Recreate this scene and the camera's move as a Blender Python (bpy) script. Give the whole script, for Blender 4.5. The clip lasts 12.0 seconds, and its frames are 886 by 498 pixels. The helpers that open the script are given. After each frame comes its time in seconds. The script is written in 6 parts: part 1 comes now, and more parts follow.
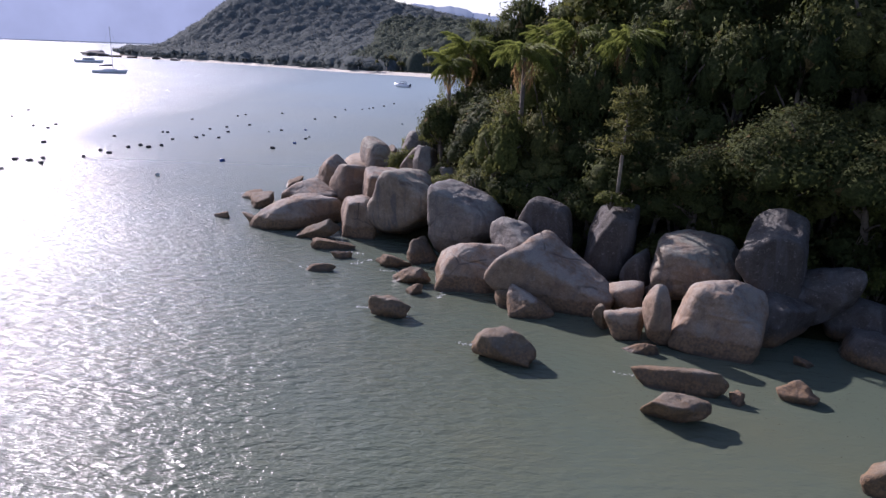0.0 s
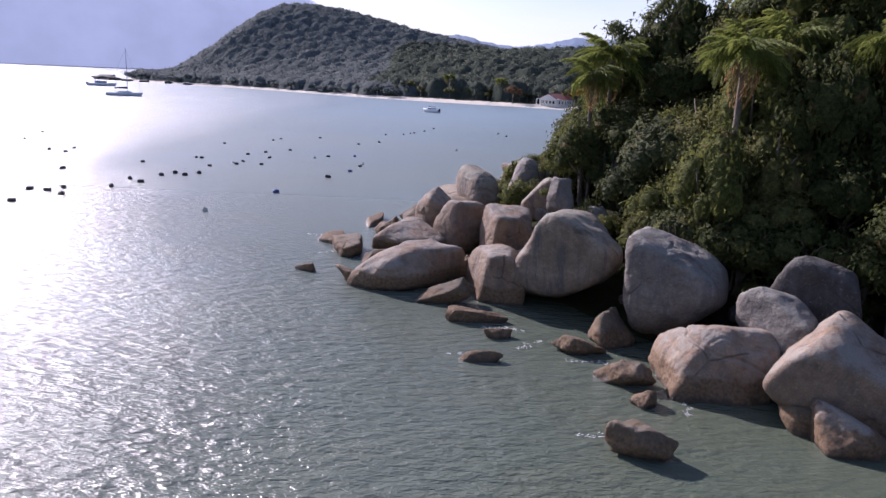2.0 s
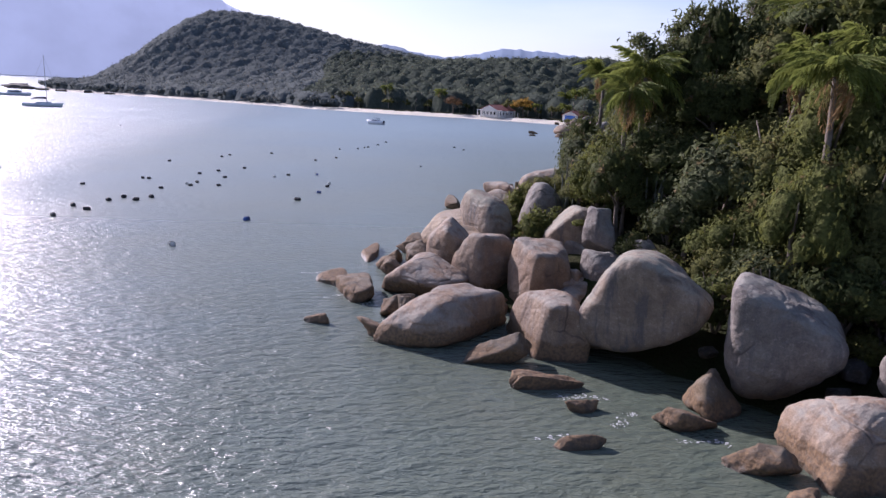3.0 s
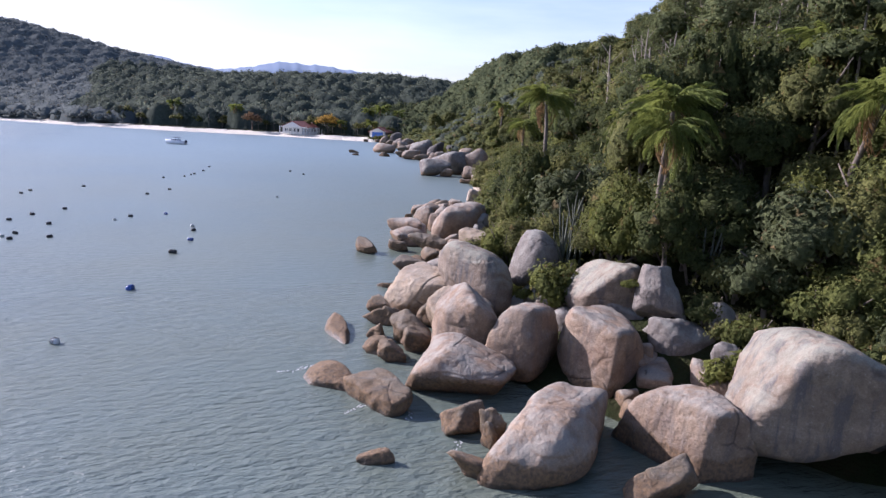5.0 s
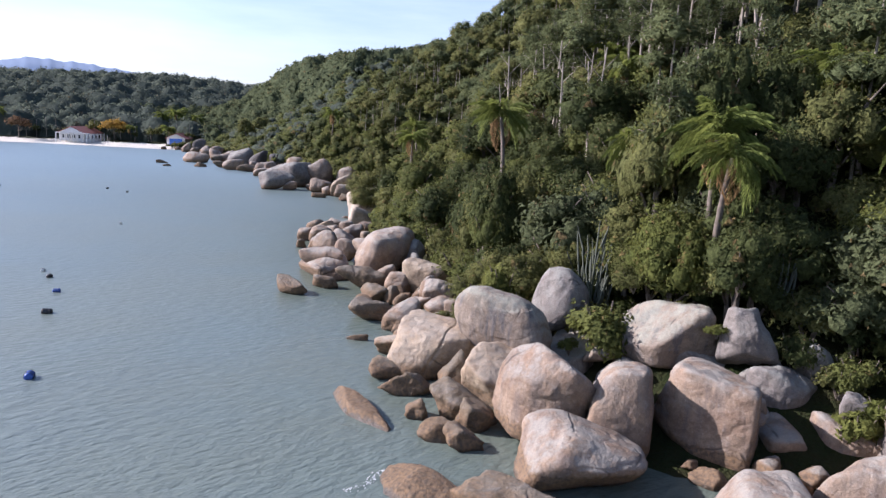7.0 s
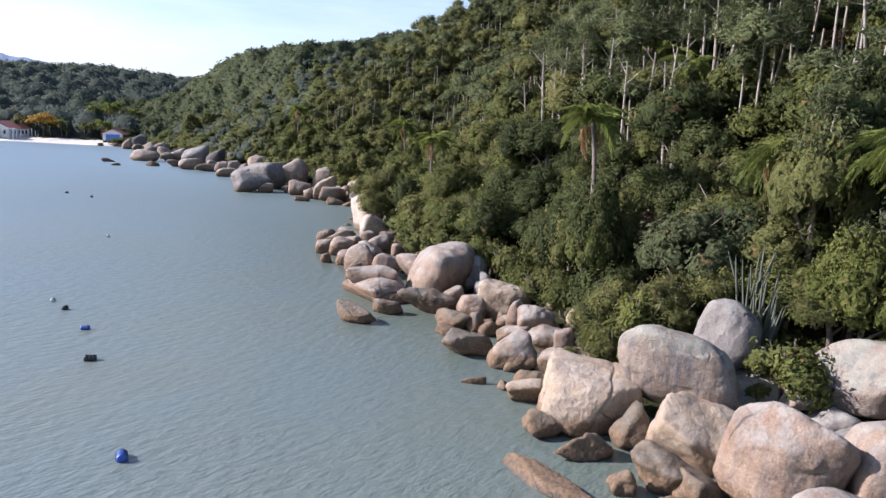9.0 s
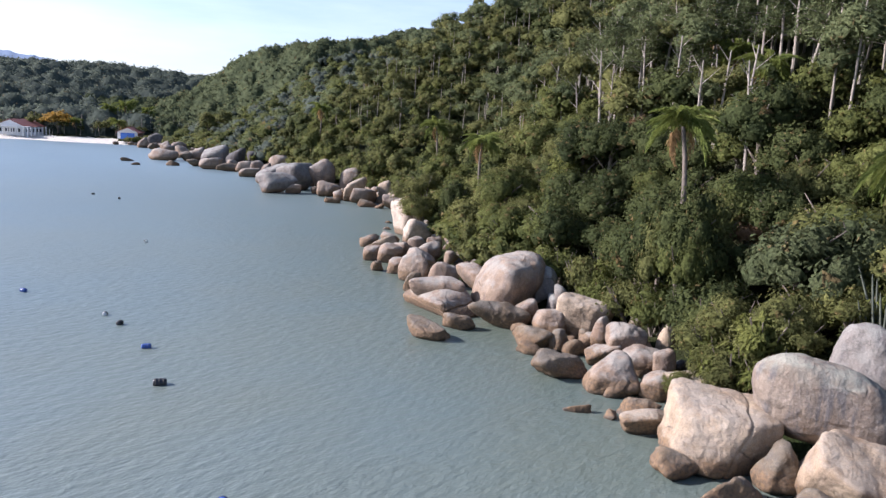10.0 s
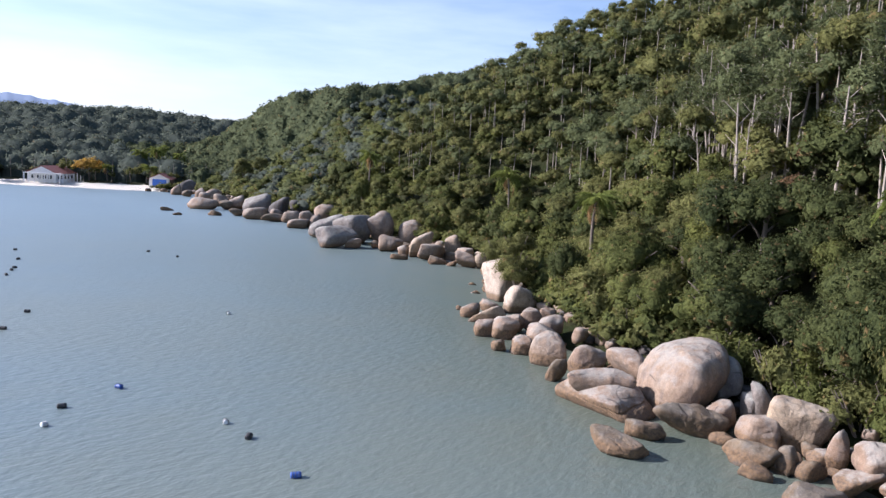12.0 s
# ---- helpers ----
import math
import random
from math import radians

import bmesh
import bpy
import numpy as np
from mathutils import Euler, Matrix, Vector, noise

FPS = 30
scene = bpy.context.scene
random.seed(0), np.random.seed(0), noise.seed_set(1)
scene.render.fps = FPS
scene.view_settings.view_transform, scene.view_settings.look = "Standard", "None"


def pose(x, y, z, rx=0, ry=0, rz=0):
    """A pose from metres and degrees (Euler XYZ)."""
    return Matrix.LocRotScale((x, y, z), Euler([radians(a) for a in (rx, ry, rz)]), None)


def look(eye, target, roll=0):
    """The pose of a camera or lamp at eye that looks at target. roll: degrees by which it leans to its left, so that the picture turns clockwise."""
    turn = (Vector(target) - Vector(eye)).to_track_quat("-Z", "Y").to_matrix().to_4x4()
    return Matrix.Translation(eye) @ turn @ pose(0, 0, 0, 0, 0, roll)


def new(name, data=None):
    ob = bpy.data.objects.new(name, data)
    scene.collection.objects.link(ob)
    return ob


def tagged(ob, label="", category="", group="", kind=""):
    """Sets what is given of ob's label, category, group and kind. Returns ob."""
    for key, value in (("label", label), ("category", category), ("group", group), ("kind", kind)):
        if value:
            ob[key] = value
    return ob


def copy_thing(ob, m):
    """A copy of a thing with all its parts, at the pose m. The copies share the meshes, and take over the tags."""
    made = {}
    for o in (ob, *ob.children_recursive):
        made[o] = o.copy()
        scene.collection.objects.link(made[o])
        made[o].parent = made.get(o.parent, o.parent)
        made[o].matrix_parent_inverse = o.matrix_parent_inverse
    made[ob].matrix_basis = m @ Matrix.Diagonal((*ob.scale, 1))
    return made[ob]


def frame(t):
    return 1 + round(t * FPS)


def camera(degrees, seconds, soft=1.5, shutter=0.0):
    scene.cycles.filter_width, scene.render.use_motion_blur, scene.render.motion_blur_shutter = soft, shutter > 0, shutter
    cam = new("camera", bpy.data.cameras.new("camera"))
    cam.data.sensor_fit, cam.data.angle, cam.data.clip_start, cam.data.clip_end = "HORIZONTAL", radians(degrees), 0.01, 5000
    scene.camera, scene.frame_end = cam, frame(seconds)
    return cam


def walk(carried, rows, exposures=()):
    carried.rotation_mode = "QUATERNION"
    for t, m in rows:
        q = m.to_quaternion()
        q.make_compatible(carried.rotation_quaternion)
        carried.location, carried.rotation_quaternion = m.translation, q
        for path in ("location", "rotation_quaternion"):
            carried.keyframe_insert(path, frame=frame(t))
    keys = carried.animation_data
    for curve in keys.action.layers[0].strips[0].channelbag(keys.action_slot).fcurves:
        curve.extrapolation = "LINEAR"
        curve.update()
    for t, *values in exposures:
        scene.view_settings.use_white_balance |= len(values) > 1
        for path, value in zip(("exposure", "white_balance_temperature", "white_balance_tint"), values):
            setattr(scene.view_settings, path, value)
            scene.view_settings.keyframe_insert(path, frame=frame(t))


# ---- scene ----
cam = camera(64.2, 12.0, soft=1.45)
PATH = [
    (0, (1.149, 0.77, 13.97), (1.121, 2.695, 13.428), 2.0),
    (0.5, (-0.857, 4.371, 12.798), (-0.894, 6.301, 12.274), 2.2),
    (1, (-3.216, 8.043, 12.159), (-3.257, 9.978, 11.654), 2.3),
    (1.5, (-5.884, 11.589, 12.074), (-5.929, 13.528, 11.587), 2.3),
    (2, (-8.642, 14.884, 12.075), (-8.681, 16.828, 11.605), 2.4),
    (2.5, (-11.392, 18.198, 12.128), (-11.347, 20.146, 11.677), 2.5),
    (3, (-14.433, 21.363, 12.283), (-14.278, 23.308, 11.847), 2.6),
    (3.2, (-15.628, 22.613, 12.351), (-15.437, 24.557, 11.922), 2.6),
    (4.8, (-24.322, 32.85, 12.869), (-23.651, 34.695, 12.49), 2.6),
    (5, (-25.394, 34.084, 12.863), (-24.651, 35.903, 12.491), 2.8),
    (5.5, (-27.563, 37.388, 13.001), (-26.657, 39.135, 12.645), 2.7),
    (6, (-29.598, 40.658, 13.098), (-28.534, 42.317, 12.756), 2.8),
    (6.5, (-31.456, 43.853, 13.217), (-30.293, 45.445, 12.879), 2.8),
    (8.3, (-36.218, 55.183, 13.463), (-34.81, 56.565, 13.132), 3.2),
    (8.5, (-36.564, 56.263, 13.522), (-35.157, 57.644, 13.188), 3.1),
    (9, (-37.26, 59.098, 13.56), (-35.859, 60.484, 13.221), 3.2),
    (9.5, (-37.842, 61.978, 13.527), (-36.447, 63.369, 13.185), 3.3),
    (10, (-38.38, 64.799, 13.627), (-36.989, 66.194, 13.282), 3.3),
    (10.5, (-38.933, 67.74, 13.875), (-37.547, 69.14, 13.528), 3.1),
    (11, (-39.32, 70.851, 14.13), (-37.938, 72.259, 13.806), 3.0),
    (11.5, (-39.653, 74.08, 14.457), (-38.275, 75.499, 14.165), 3.0),
    (12, (-39.875, 77.406, 14.715), (-38.499, 78.838, 14.481), 3.1),
]
EXPOSURES = [(0.0, 0.80, 5880, 31), (2.5, 0.76, 5850, 32), (5.0, 1.06, 5740, 28), (6.5, 1.15, 5750, 25), (9.5, 1.24, 5770, 22), (12.0, 1.20, 5770, 22)]
import itertools

walk(cam, [(t, look(eye, target, roll)) for t, eye, target, roll in PATH], EXPOSURES)

# ---- light: a clear winter sun over the bay, ahead and to the left of the first view ----
SUN_AZ, SUN_EL = -42.0, 29.0
sun_dir = Vector((math.sin(radians(SUN_AZ)) * math.cos(radians(SUN_EL)), math.cos(radians(SUN_AZ)) * math.cos(radians(SUN_EL)), math.sin(radians(SUN_EL))))
sun_data = bpy.data.lights.new("sun", "SUN")
sun_data.energy, sun_data.angle, sun_data.color = 4.6, radians(0.53), (1.0, 0.93, 0.84)
sun = new("sun", sun_data)
sun.matrix_world = look((0, 0, 200), Vector((0, 0, 200)) - sun_dir)

world = bpy.data.worlds.new("sky")
scene.world = world
world.use_nodes = True
wn, wl = world.node_tree.nodes, world.node_tree.links
wn.clear()
w_out, w_bg, w_sky = wn.new("ShaderNodeOutputWorld"), wn.new("ShaderNodeBackground"), wn.new("ShaderNodeTexSky")
w_sky.sky_type, w_sky.sun_disc = "NISHITA", False
w_sky.sun_elevation, w_sky.sun_rotation = radians(SUN_EL), radians(SUN_AZ)
w_sky.air_density, w_sky.dust_density, w_sky.ozone_density = 1.0, 1.2, 1.6
w_bg.inputs["Strength"].default_value = 0.082
# thin high cloud in long streaks
w_tc, w_map, w_noise, w_ramp, w_mix = (wn.new(k) for k in ("ShaderNodeTexCoord", "ShaderNodeMapping", "ShaderNodeTexNoise", "ShaderNodeValToRGB", "ShaderNodeMixRGB"))
w_map.inputs["Scale"].default_value = (1.2, 1.2, 7.0)
w_map.inputs["Rotation"].default_value = (0.10, -0.06, 0.4)
w_noise.inputs["Scale"].default_value, w_noise.inputs["Detail"].default_value, w_noise.inputs["Roughness"].default_value = 1.7, 7.0, 0.55
w_ramp.color_ramp.elements[0].position, w_ramp.color_ramp.elements[1].position = 0.34, 0.80
w_ramp.color_ramp.elements[1].color = (0.75, 0.75, 0.75, 1)
w_mix.inputs["Color2"].default_value = (6.8, 7.5, 8.5, 1)
wl.new(w_tc.outputs["Generated"], w_map.inputs["Vector"])
wl.new(w_map.outputs["Vector"], w_noise.inputs["Vector"])
wl.new(w_noise.outputs["Fac"], w_ramp.inputs["Fac"])
# the cloud lies low over the bay; overhead the sky is clear
w_sep, w_low, w_amount = wn.new("ShaderNodeSeparateXYZ"), wn.new("ShaderNodeMapRange"), wn.new("ShaderNodeMath")
w_low.inputs["From Min"].default_value, w_low.inputs["From Max"].default_value = 0.10, 0.42
w_low.inputs["To Min"].default_value, w_low.inputs["To Max"].default_value = 1.0, 0.06
w_amount.operation = "MULTIPLY"
wl.new(w_tc.outputs["Generated"], w_sep.inputs["Vector"])
wl.new(w_sep.outputs["Z"], w_low.inputs["Value"])
wl.new(w_ramp.outputs["Color"], w_amount.inputs[0])
wl.new(w_low.outputs["Result"], w_amount.inputs[1])
wl.new(w_amount.outputs["Value"], w_mix.inputs["Fac"])
wl.new(w_sky.outputs["Color"], w_mix.inputs["Color1"])
wl.new(w_mix.outputs["Color"], w_bg.inputs["Color"])
wl.new(w_bg.outputs["Background"], w_out.inputs["Surface"])


# ---- materials ----
class Nodes:
    """A small wrapper that adds and joins shader nodes."""

    def __init__(self, name):
        self.material = bpy.data.materials.new(name)
        self.material.use_nodes = True
        self.tree = self.material.node_tree
        self.tree.nodes.clear()
        self.out = self.tree.nodes.new("ShaderNodeOutputMaterial")

    def put(self, socket, value):
        if isinstance(value, bpy.types.NodeSocket):
            self.tree.links.new(value, socket)
        elif isinstance(value, (tuple, list)) and len(value) == 3 and socket.type == "RGBA":
            socket.default_value = (*value, 1)
        else:
            socket.default_value = value

    def add(self, kind, out=0, operation=None, blend=None, **values):
        node = self.tree.nodes.new(kind)
        if operation:
            node.operation = operation
        if blend:
            node.blend_type = blend
        for key, value in values.items():
            name = key.replace("_", " ")
            socket = node.inputs[int(key[1:])] if key[0] == "i" and key[1:].isdigit() else node.inputs[name]
            self.put(socket, value)
        return node.outputs[out]

    def noise(self, vector, scale, detail=4.0, rough=0.55):
        return self.add("ShaderNodeTexNoise", Vector=vector, Scale=scale, Detail=detail, Roughness=rough)

    def stretch(self, vector, x, y, z):
        return self.add("ShaderNodeMapping", Vector=vector, Scale=(x, y, z))

    def ramp(self, fac, low, high, a=(0, 0, 0), b=(1, 1, 1)):
        node = self.tree.nodes.new("ShaderNodeValToRGB")
        e = node.color_ramp.elements
        e[0].position, e[1].position = low, high
        e[0].color, e[1].color = (*a, 1), (*b, 1)
        self.put(node.inputs["Fac"], fac)
        return node.outputs["Color"]

    def mix(self, fac, a, b, blend="MIX"):
        return self.add("ShaderNodeMixRGB", blend=blend, Fac=fac, Color1=a, Color2=b)

    def math(self, operation, a, b=0.0):
        return self.add("ShaderNodeMath", operation=operation, i0=a, i1=b)

    def bump(self, height, strength, distance=0.1, normal=None):
        node = self.tree.nodes.new("ShaderNodeBump")
        node.inputs["Strength"].default_value, node.inputs["Distance"].default_value = strength, distance
        self.put(node.inputs["Height"], height)
        if normal is not None:
            self.put(node.inputs["Normal"], normal)
        return node.outputs["Normal"]

    def surface(self, shader):
        self.tree.links.new(shader, self.out.inputs["Surface"])
        return self.material

    def principled(self, **values):
        return self.add("ShaderNodeBsdfPrincipled", **values)


def plain_material(name, colour, rough=0.6, metal=0.0, vary=0.25, scale=3.0):
    n = Nodes(name)
    p = n.add("ShaderNodeTexCoord", 3)
    a = n.noise(p, scale, 5)
    c = n.mix(n.ramp(a, 0.35, 0.7), colour, tuple(v * (1 - vary) for v in colour))
    return n.surface(n.principled(Base_Color=c, Roughness=rough, Metallic=metal, Normal=n.bump(n.noise(p, scale * 8, 3), 0.15, 0.02)))


def granite_material(name, pale, warm, lichen, lichen_amount, streak_amount, tide):
    """Coarse granite: two tones, grain, dark run-off streaks, lichen on what faces up, a brown tide band above the water."""
    n = Nodes(name)
    info = n.add("ShaderNodeObjectInfo", 5)
    geo = n.tree.nodes.new("ShaderNodeNewGeometry")
    local = n.add("ShaderNodeTexCoord", 3)
    shift = n.add("ShaderNodeVectorMath", operation="ADD", i0=local, i1=n.add("ShaderNodeCombineXYZ", X=n.math("MULTIPLY", info, 57.0), Y=n.math("MULTIPLY", info, 91.0), Z=0.0))
    z = n.add("ShaderNodeSeparateXYZ", 2, Vector=geo.outputs["Position"])
    up = n.add("ShaderNodeSeparateXYZ", 2, Vector=geo.outputs["Normal"])
    broad = n.noise(shift, 0.55, 3)
    mid = n.noise(shift, 2.6, 6, 0.62)
    grain = n.noise(shift, 34.0, 3, 0.7)
    colour = n.mix(n.ramp(broad, 0.35, 0.66), tuple(v * 1.16 for v in pale), warm)
    colour = n.mix(n.ramp(mid, 0.38, 0.75, (0, 0, 0), (0.6, 0.6, 0.6)), colour, tuple(v * 0.60 for v in warm))
    colour = n.mix(n.math("MULTIPLY", n.ramp(info, 0.0, 1.0), 0.35), colour, tuple(v * 0.80 for v in pale))
    mottle = n.ramp(n.noise(shift, 1.15, 9, 0.70), 0.50, 0.60)
    colour = n.mix(n.math("MULTIPLY", mottle, 0.34), colour, tuple(v * 0.46 for v in warm))
    # feldspar blotches a hand wide
    blotch = n.ramp(n.noise(shift, 11.0, 5, 0.72), 0.42, 0.60, (0.89, 0.885, 0.88), (1.08, 1.07, 1.06))
    colour = n.mix(1.0, colour, blotch, "MULTIPLY")
    streak = n.noise(n.stretch(shift, 1.7, 1.7, 0.20), 1.0, 6, 0.62)
    colour = n.mix(n.math("MULTIPLY", n.ramp(streak, 0.50, 0.62), streak_amount), colour, (0.10, 0.095, 0.095))
    patch = n.math("MULTIPLY", n.ramp(n.noise(shift, 0.9, 9, 0.72), 0.40, 0.56), n.ramp(up, 0.15, 0.75))
    colour = n.mix(n.math("MULTIPLY", patch, lichen_amount), colour, lichen)
    colour = n.mix(n.math("MULTIPLY", n.ramp(n.noise(shift, 5.5, 6, 0.7), 0.58, 0.66), 0.30), colour, (0.36, 0.335, 0.30))
    speck = n.ramp(grain, 0.3, 0.72, (0.70, 0.70, 0.70), (1.22, 1.20, 1.18))
    colour = n.mix(1.0, colour, speck, "MULTIPLY")
    # hairline joints, broken off here and there
    bent = n.add("ShaderNodeVectorMath", operation="ADD", i0=shift, i1=n.add("ShaderNodeTexNoise", 1, Vector=shift, Scale=0.35, Detail=3.0))
    joints = n.tree.nodes.new("ShaderNodeTexVoronoi")
    joints.feature = "DISTANCE_TO_EDGE"
    joints.inputs["Scale"].default_value = 0.17
    n.put(joints.inputs["Vector"], bent)
    line = n.math("MULTIPLY", n.math("SUBTRACT", 1.0, n.ramp(joints.outputs["Distance"], 0.002, 0.010)), n.ramp(n.noise(shift, 0.5, 2), 0.56, 0.62))
    colour = n.mix(n.math("MULTIPLY", line, 0.7), colour, (0.05, 0.042, 0.038))
    edge = n.math("ADD", z, n.math("MULTIPLY", n.math("SUBTRACT", mid, 0.5), 0.9))
    band = n.math("SUBTRACT", 1.0, n.ramp(edge, tide * 0.55, tide * 1.2))
    brown = n.mix(n.ramp(n.noise(shift, 7.0, 5), 0.35, 0.65), (0.20, 0.125, 0.065), (0.085, 0.06, 0.04))
    colour = n.mix(n.math("MULTIPLY", band, 0.85), colour, brown)
    wet = n.math("SUBTRACT", 1.0, n.ramp(edge, 0.05, 0.22))
    colour = n.mix(n.math("MULTIPLY", wet, 0.75), colour, (0.035, 0.03, 0.022))
    rough = n.math("SUBTRACT", 0.86, n.math("MULTIPLY", wet, 0.45))
    relief = n.bump(mid, 0.60, 0.20)
    relief = n.bump(n.noise(shift, 9.0, 6, 0.7), 0.50, 0.06, relief)
    relief = n.bump(streak, 0.32, 0.14, relief)
    relief = n.bump(grain, 0.25, 0.02, relief)
    relief = n.bump(n.math("SUBTRACT", 1.0, line), 0.6, 0.05, relief)
    return n.surface(n.principled(Base_Color=colour, Roughness=rough, Specular_IOR_Level=0.28, Normal=relief))


GRANITE = granite_material("granite pink", (0.280, 0.211, 0.149), (0.234, 0.160, 0.110), (0.300, 0.296, 0.262), 0.65, 0.38, 1.5)
GRANITE_SMOOTH = granite_material("granite pale", (0.368, 0.294, 0.205), (0.312, 0.230, 0.151), (0.372, 0.362, 0.318), 0.35, 0.18, 1.35)
GRANITE_LICHEN = granite_material("granite lichen", (0.262, 0.216, 0.168), (0.212, 0.160, 0.118), (0.270, 0.278, 0.226), 0.75, 0.80, 1.1)
GRANITE_CREAM = granite_material("granite cream", (0.47, 0.40, 0.32), (0.38, 0.30, 0.22), (0.42, 0.40, 0.34), 0.3, 0.25, 1.2)
GRANITE_GREY = granite_material("granite grey", (0.218, 0.200, 0.178), (0.170, 0.145, 0.124), (0.250, 0.251, 0.220), 0.80, 0.70, 0.9)
# shade below the trees is put into this granite's colour
GRANITE_SHADED = granite_material("granite dark", (0.082, 0.075, 0.068), (0.066, 0.054, 0.048), (0.112, 0.114, 0.104), 0.6, 0.7, 0.8)
GRANITE_TIDAL = granite_material("granite tidal", (0.172, 0.128, 0.080), (0.110, 0.080, 0.050), (0.200, 0.194, 0.166), 0.4, 0.35, 1.1)


def water_material():
    n = Nodes("bay water")
    geo = n.tree.nodes.new("ShaderNodeNewGeometry")
    p = geo.outputs["Position"]
    silt = n.noise(n.stretch(p, 1, 1, 0), 0.022, 4, 0.5)
    near = n.noise(n.stretch(p, 1, 1, 0), 0.12, 5, 0.6)
    colour = n.mix(n.ramp(silt, 0.36, 0.66), (0.140, 0.166, 0.143), (0.122, 0.170, 0.182))
    colour = n.mix(n.ramp(near, 0.40, 0.75, (0, 0, 0), (0.35, 0.35, 0.35)), colour, (0.136, 0.152, 0.114))
    turned = n.add("ShaderNodeMapping", Vector=p, Rotation=(0, 0, 0.7), Scale=(0.55, 1.25, 1))
    swell = n.noise(turned, 0.35, 3, 0.5)
    ripple = n.noise(turned, 1.7, 4, 0.58)
    crossed = n.add("ShaderNodeMapping", Vector=p, Rotation=(0, 0, -0.35), Scale=(0.7, 1.2, 1))
    wavelet = n.noise(crossed, 4.5, 3, 0.6)
    gust = n.ramp(n.noise(n.stretch(p, 1, 0.6, 0), 0.035, 4, 0.5), 0.35, 0.7, (0.55, 0.55, 0.55), (1, 1, 1))
    # the headland shelters the inner bay: open water is rougher
    xyz = n.tree.nodes.new("ShaderNodeSeparateXYZ")
    n.put(xyz.inputs["Vector"], p)
    open_water = n.add("ShaderNodeMapRange", Value=n.math("ADD", n.math("MULTIPLY", xyz.outputs[0], 0.5), n.math("MULTIPLY", xyz.outputs[1], 0.5)), From_Min=14.0, From_Max=34.0, To_Min=1.0, To_Max=0.34)
    offing = n.add("ShaderNodeMapRange", Value=xyz.outputs[0], From_Min=-42.0, From_Max=-72.0, To_Min=0.0, To_Max=1.0)
    lee = n.add("ShaderNodeMapRange", Value=n.math("ADD", xyz.outputs[0], n.math("MULTIPLY", xyz.outputs[1], -0.1)), From_Min=-9.0, From_Max=4.0, To_Min=1.0, To_Max=0.3)
    open_water = n.math("MULTIPLY", n.math("MAXIMUM", open_water, n.math("MULTIPLY", offing, 1.4)), lee)
    gust = n.math("MULTIPLY", gust, open_water)
    # silt hangs in the shallows under the shore; the dark tone includes forest reflection
    shallow = n.add("ShaderNodeMapRange", Value=n.math("ADD", xyz.outputs[0], n.math("MULTIPLY", xyz.outputs[1], -0.12)), From_Min=-44.0, From_Max=-4.0, To_Min=0.0, To_Max=0.9)
    colour = n.mix(shallow, colour, n.mix(n.ramp(near, 0.35, 0.7), (0.078, 0.099, 0.068), (0.090, 0.101, 0.064)))
    # further out, reflected sky is put into the colour: brighter and bluer
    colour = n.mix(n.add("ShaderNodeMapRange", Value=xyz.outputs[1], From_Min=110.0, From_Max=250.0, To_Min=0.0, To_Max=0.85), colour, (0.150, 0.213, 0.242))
    nrm = n.bump(n.math("MULTIPLY", swell, open_water), 0.35, 0.28)
    nrm = n.bump(n.math("MULTIPLY", ripple, gust), 1.0, 0.40, nrm)
    nrm = n.bump(n.math("MULTIPLY", wavelet, gust), 1.0, 0.085, nrm)
    # further out the chop is too small to tell apart
    rough = n.add("ShaderNodeMapRange", Value=xyz.outputs[1], From_Min=35.0, From_Max=170.0, To_Min=0.20, To_Max=0.40)
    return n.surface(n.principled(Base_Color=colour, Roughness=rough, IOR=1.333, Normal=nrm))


WATER = water_material()


def ground_material():
    n = Nodes("soil and leaf litter")
    geo = n.tree.nodes.new("ShaderNodeNewGeometry")
    p = geo.outputs["Position"]
    sep = n.tree.nodes.new("ShaderNodeSeparateXYZ")
    n.put(sep.inputs["Vector"], p)
    a, b = n.noise(p, 0.6, 6), n.noise(p, 6.0, 6)
    soil = n.mix(n.ramp(a, 0.35, 0.65), (0.020, 0.028, 0.008), (0.034, 0.032, 0.014))
    soil = n.mix(n.ramp(b, 0.45, 0.7, (0, 0, 0), (0.5, 0.5, 0.5)), soil, (0.024, 0.040, 0.012))
    sand = n.mix(n.ramp(b, 0.3, 0.7), (0.70, 0.66, 0.57), (0.60, 0.56, 0.47))
    low = n.math("SUBTRACT", 1.0, n.ramp(n.math("ADD", sep.outputs[2], n.math("MULTIPLY", a, 0.5)), 0.55, 0.62))
    beach = n.math("LESS_THAN", n.math("ADD", sep.outputs[2], n.math("MULTIPLY", a, 0.5)), 1.55)
    far = n.math("GREATER_THAN", sep.outputs[1], 322.0)
    colour = n.mix(n.math("MULTIPLY", beach, far), soil, sand)
    return n.surface(n.principled(Base_Color=colour, Roughness=0.95, Specular_IOR_Level=0.1, Normal=n.bump(b, 0.9, 0.5)))


GROUND = ground_material()


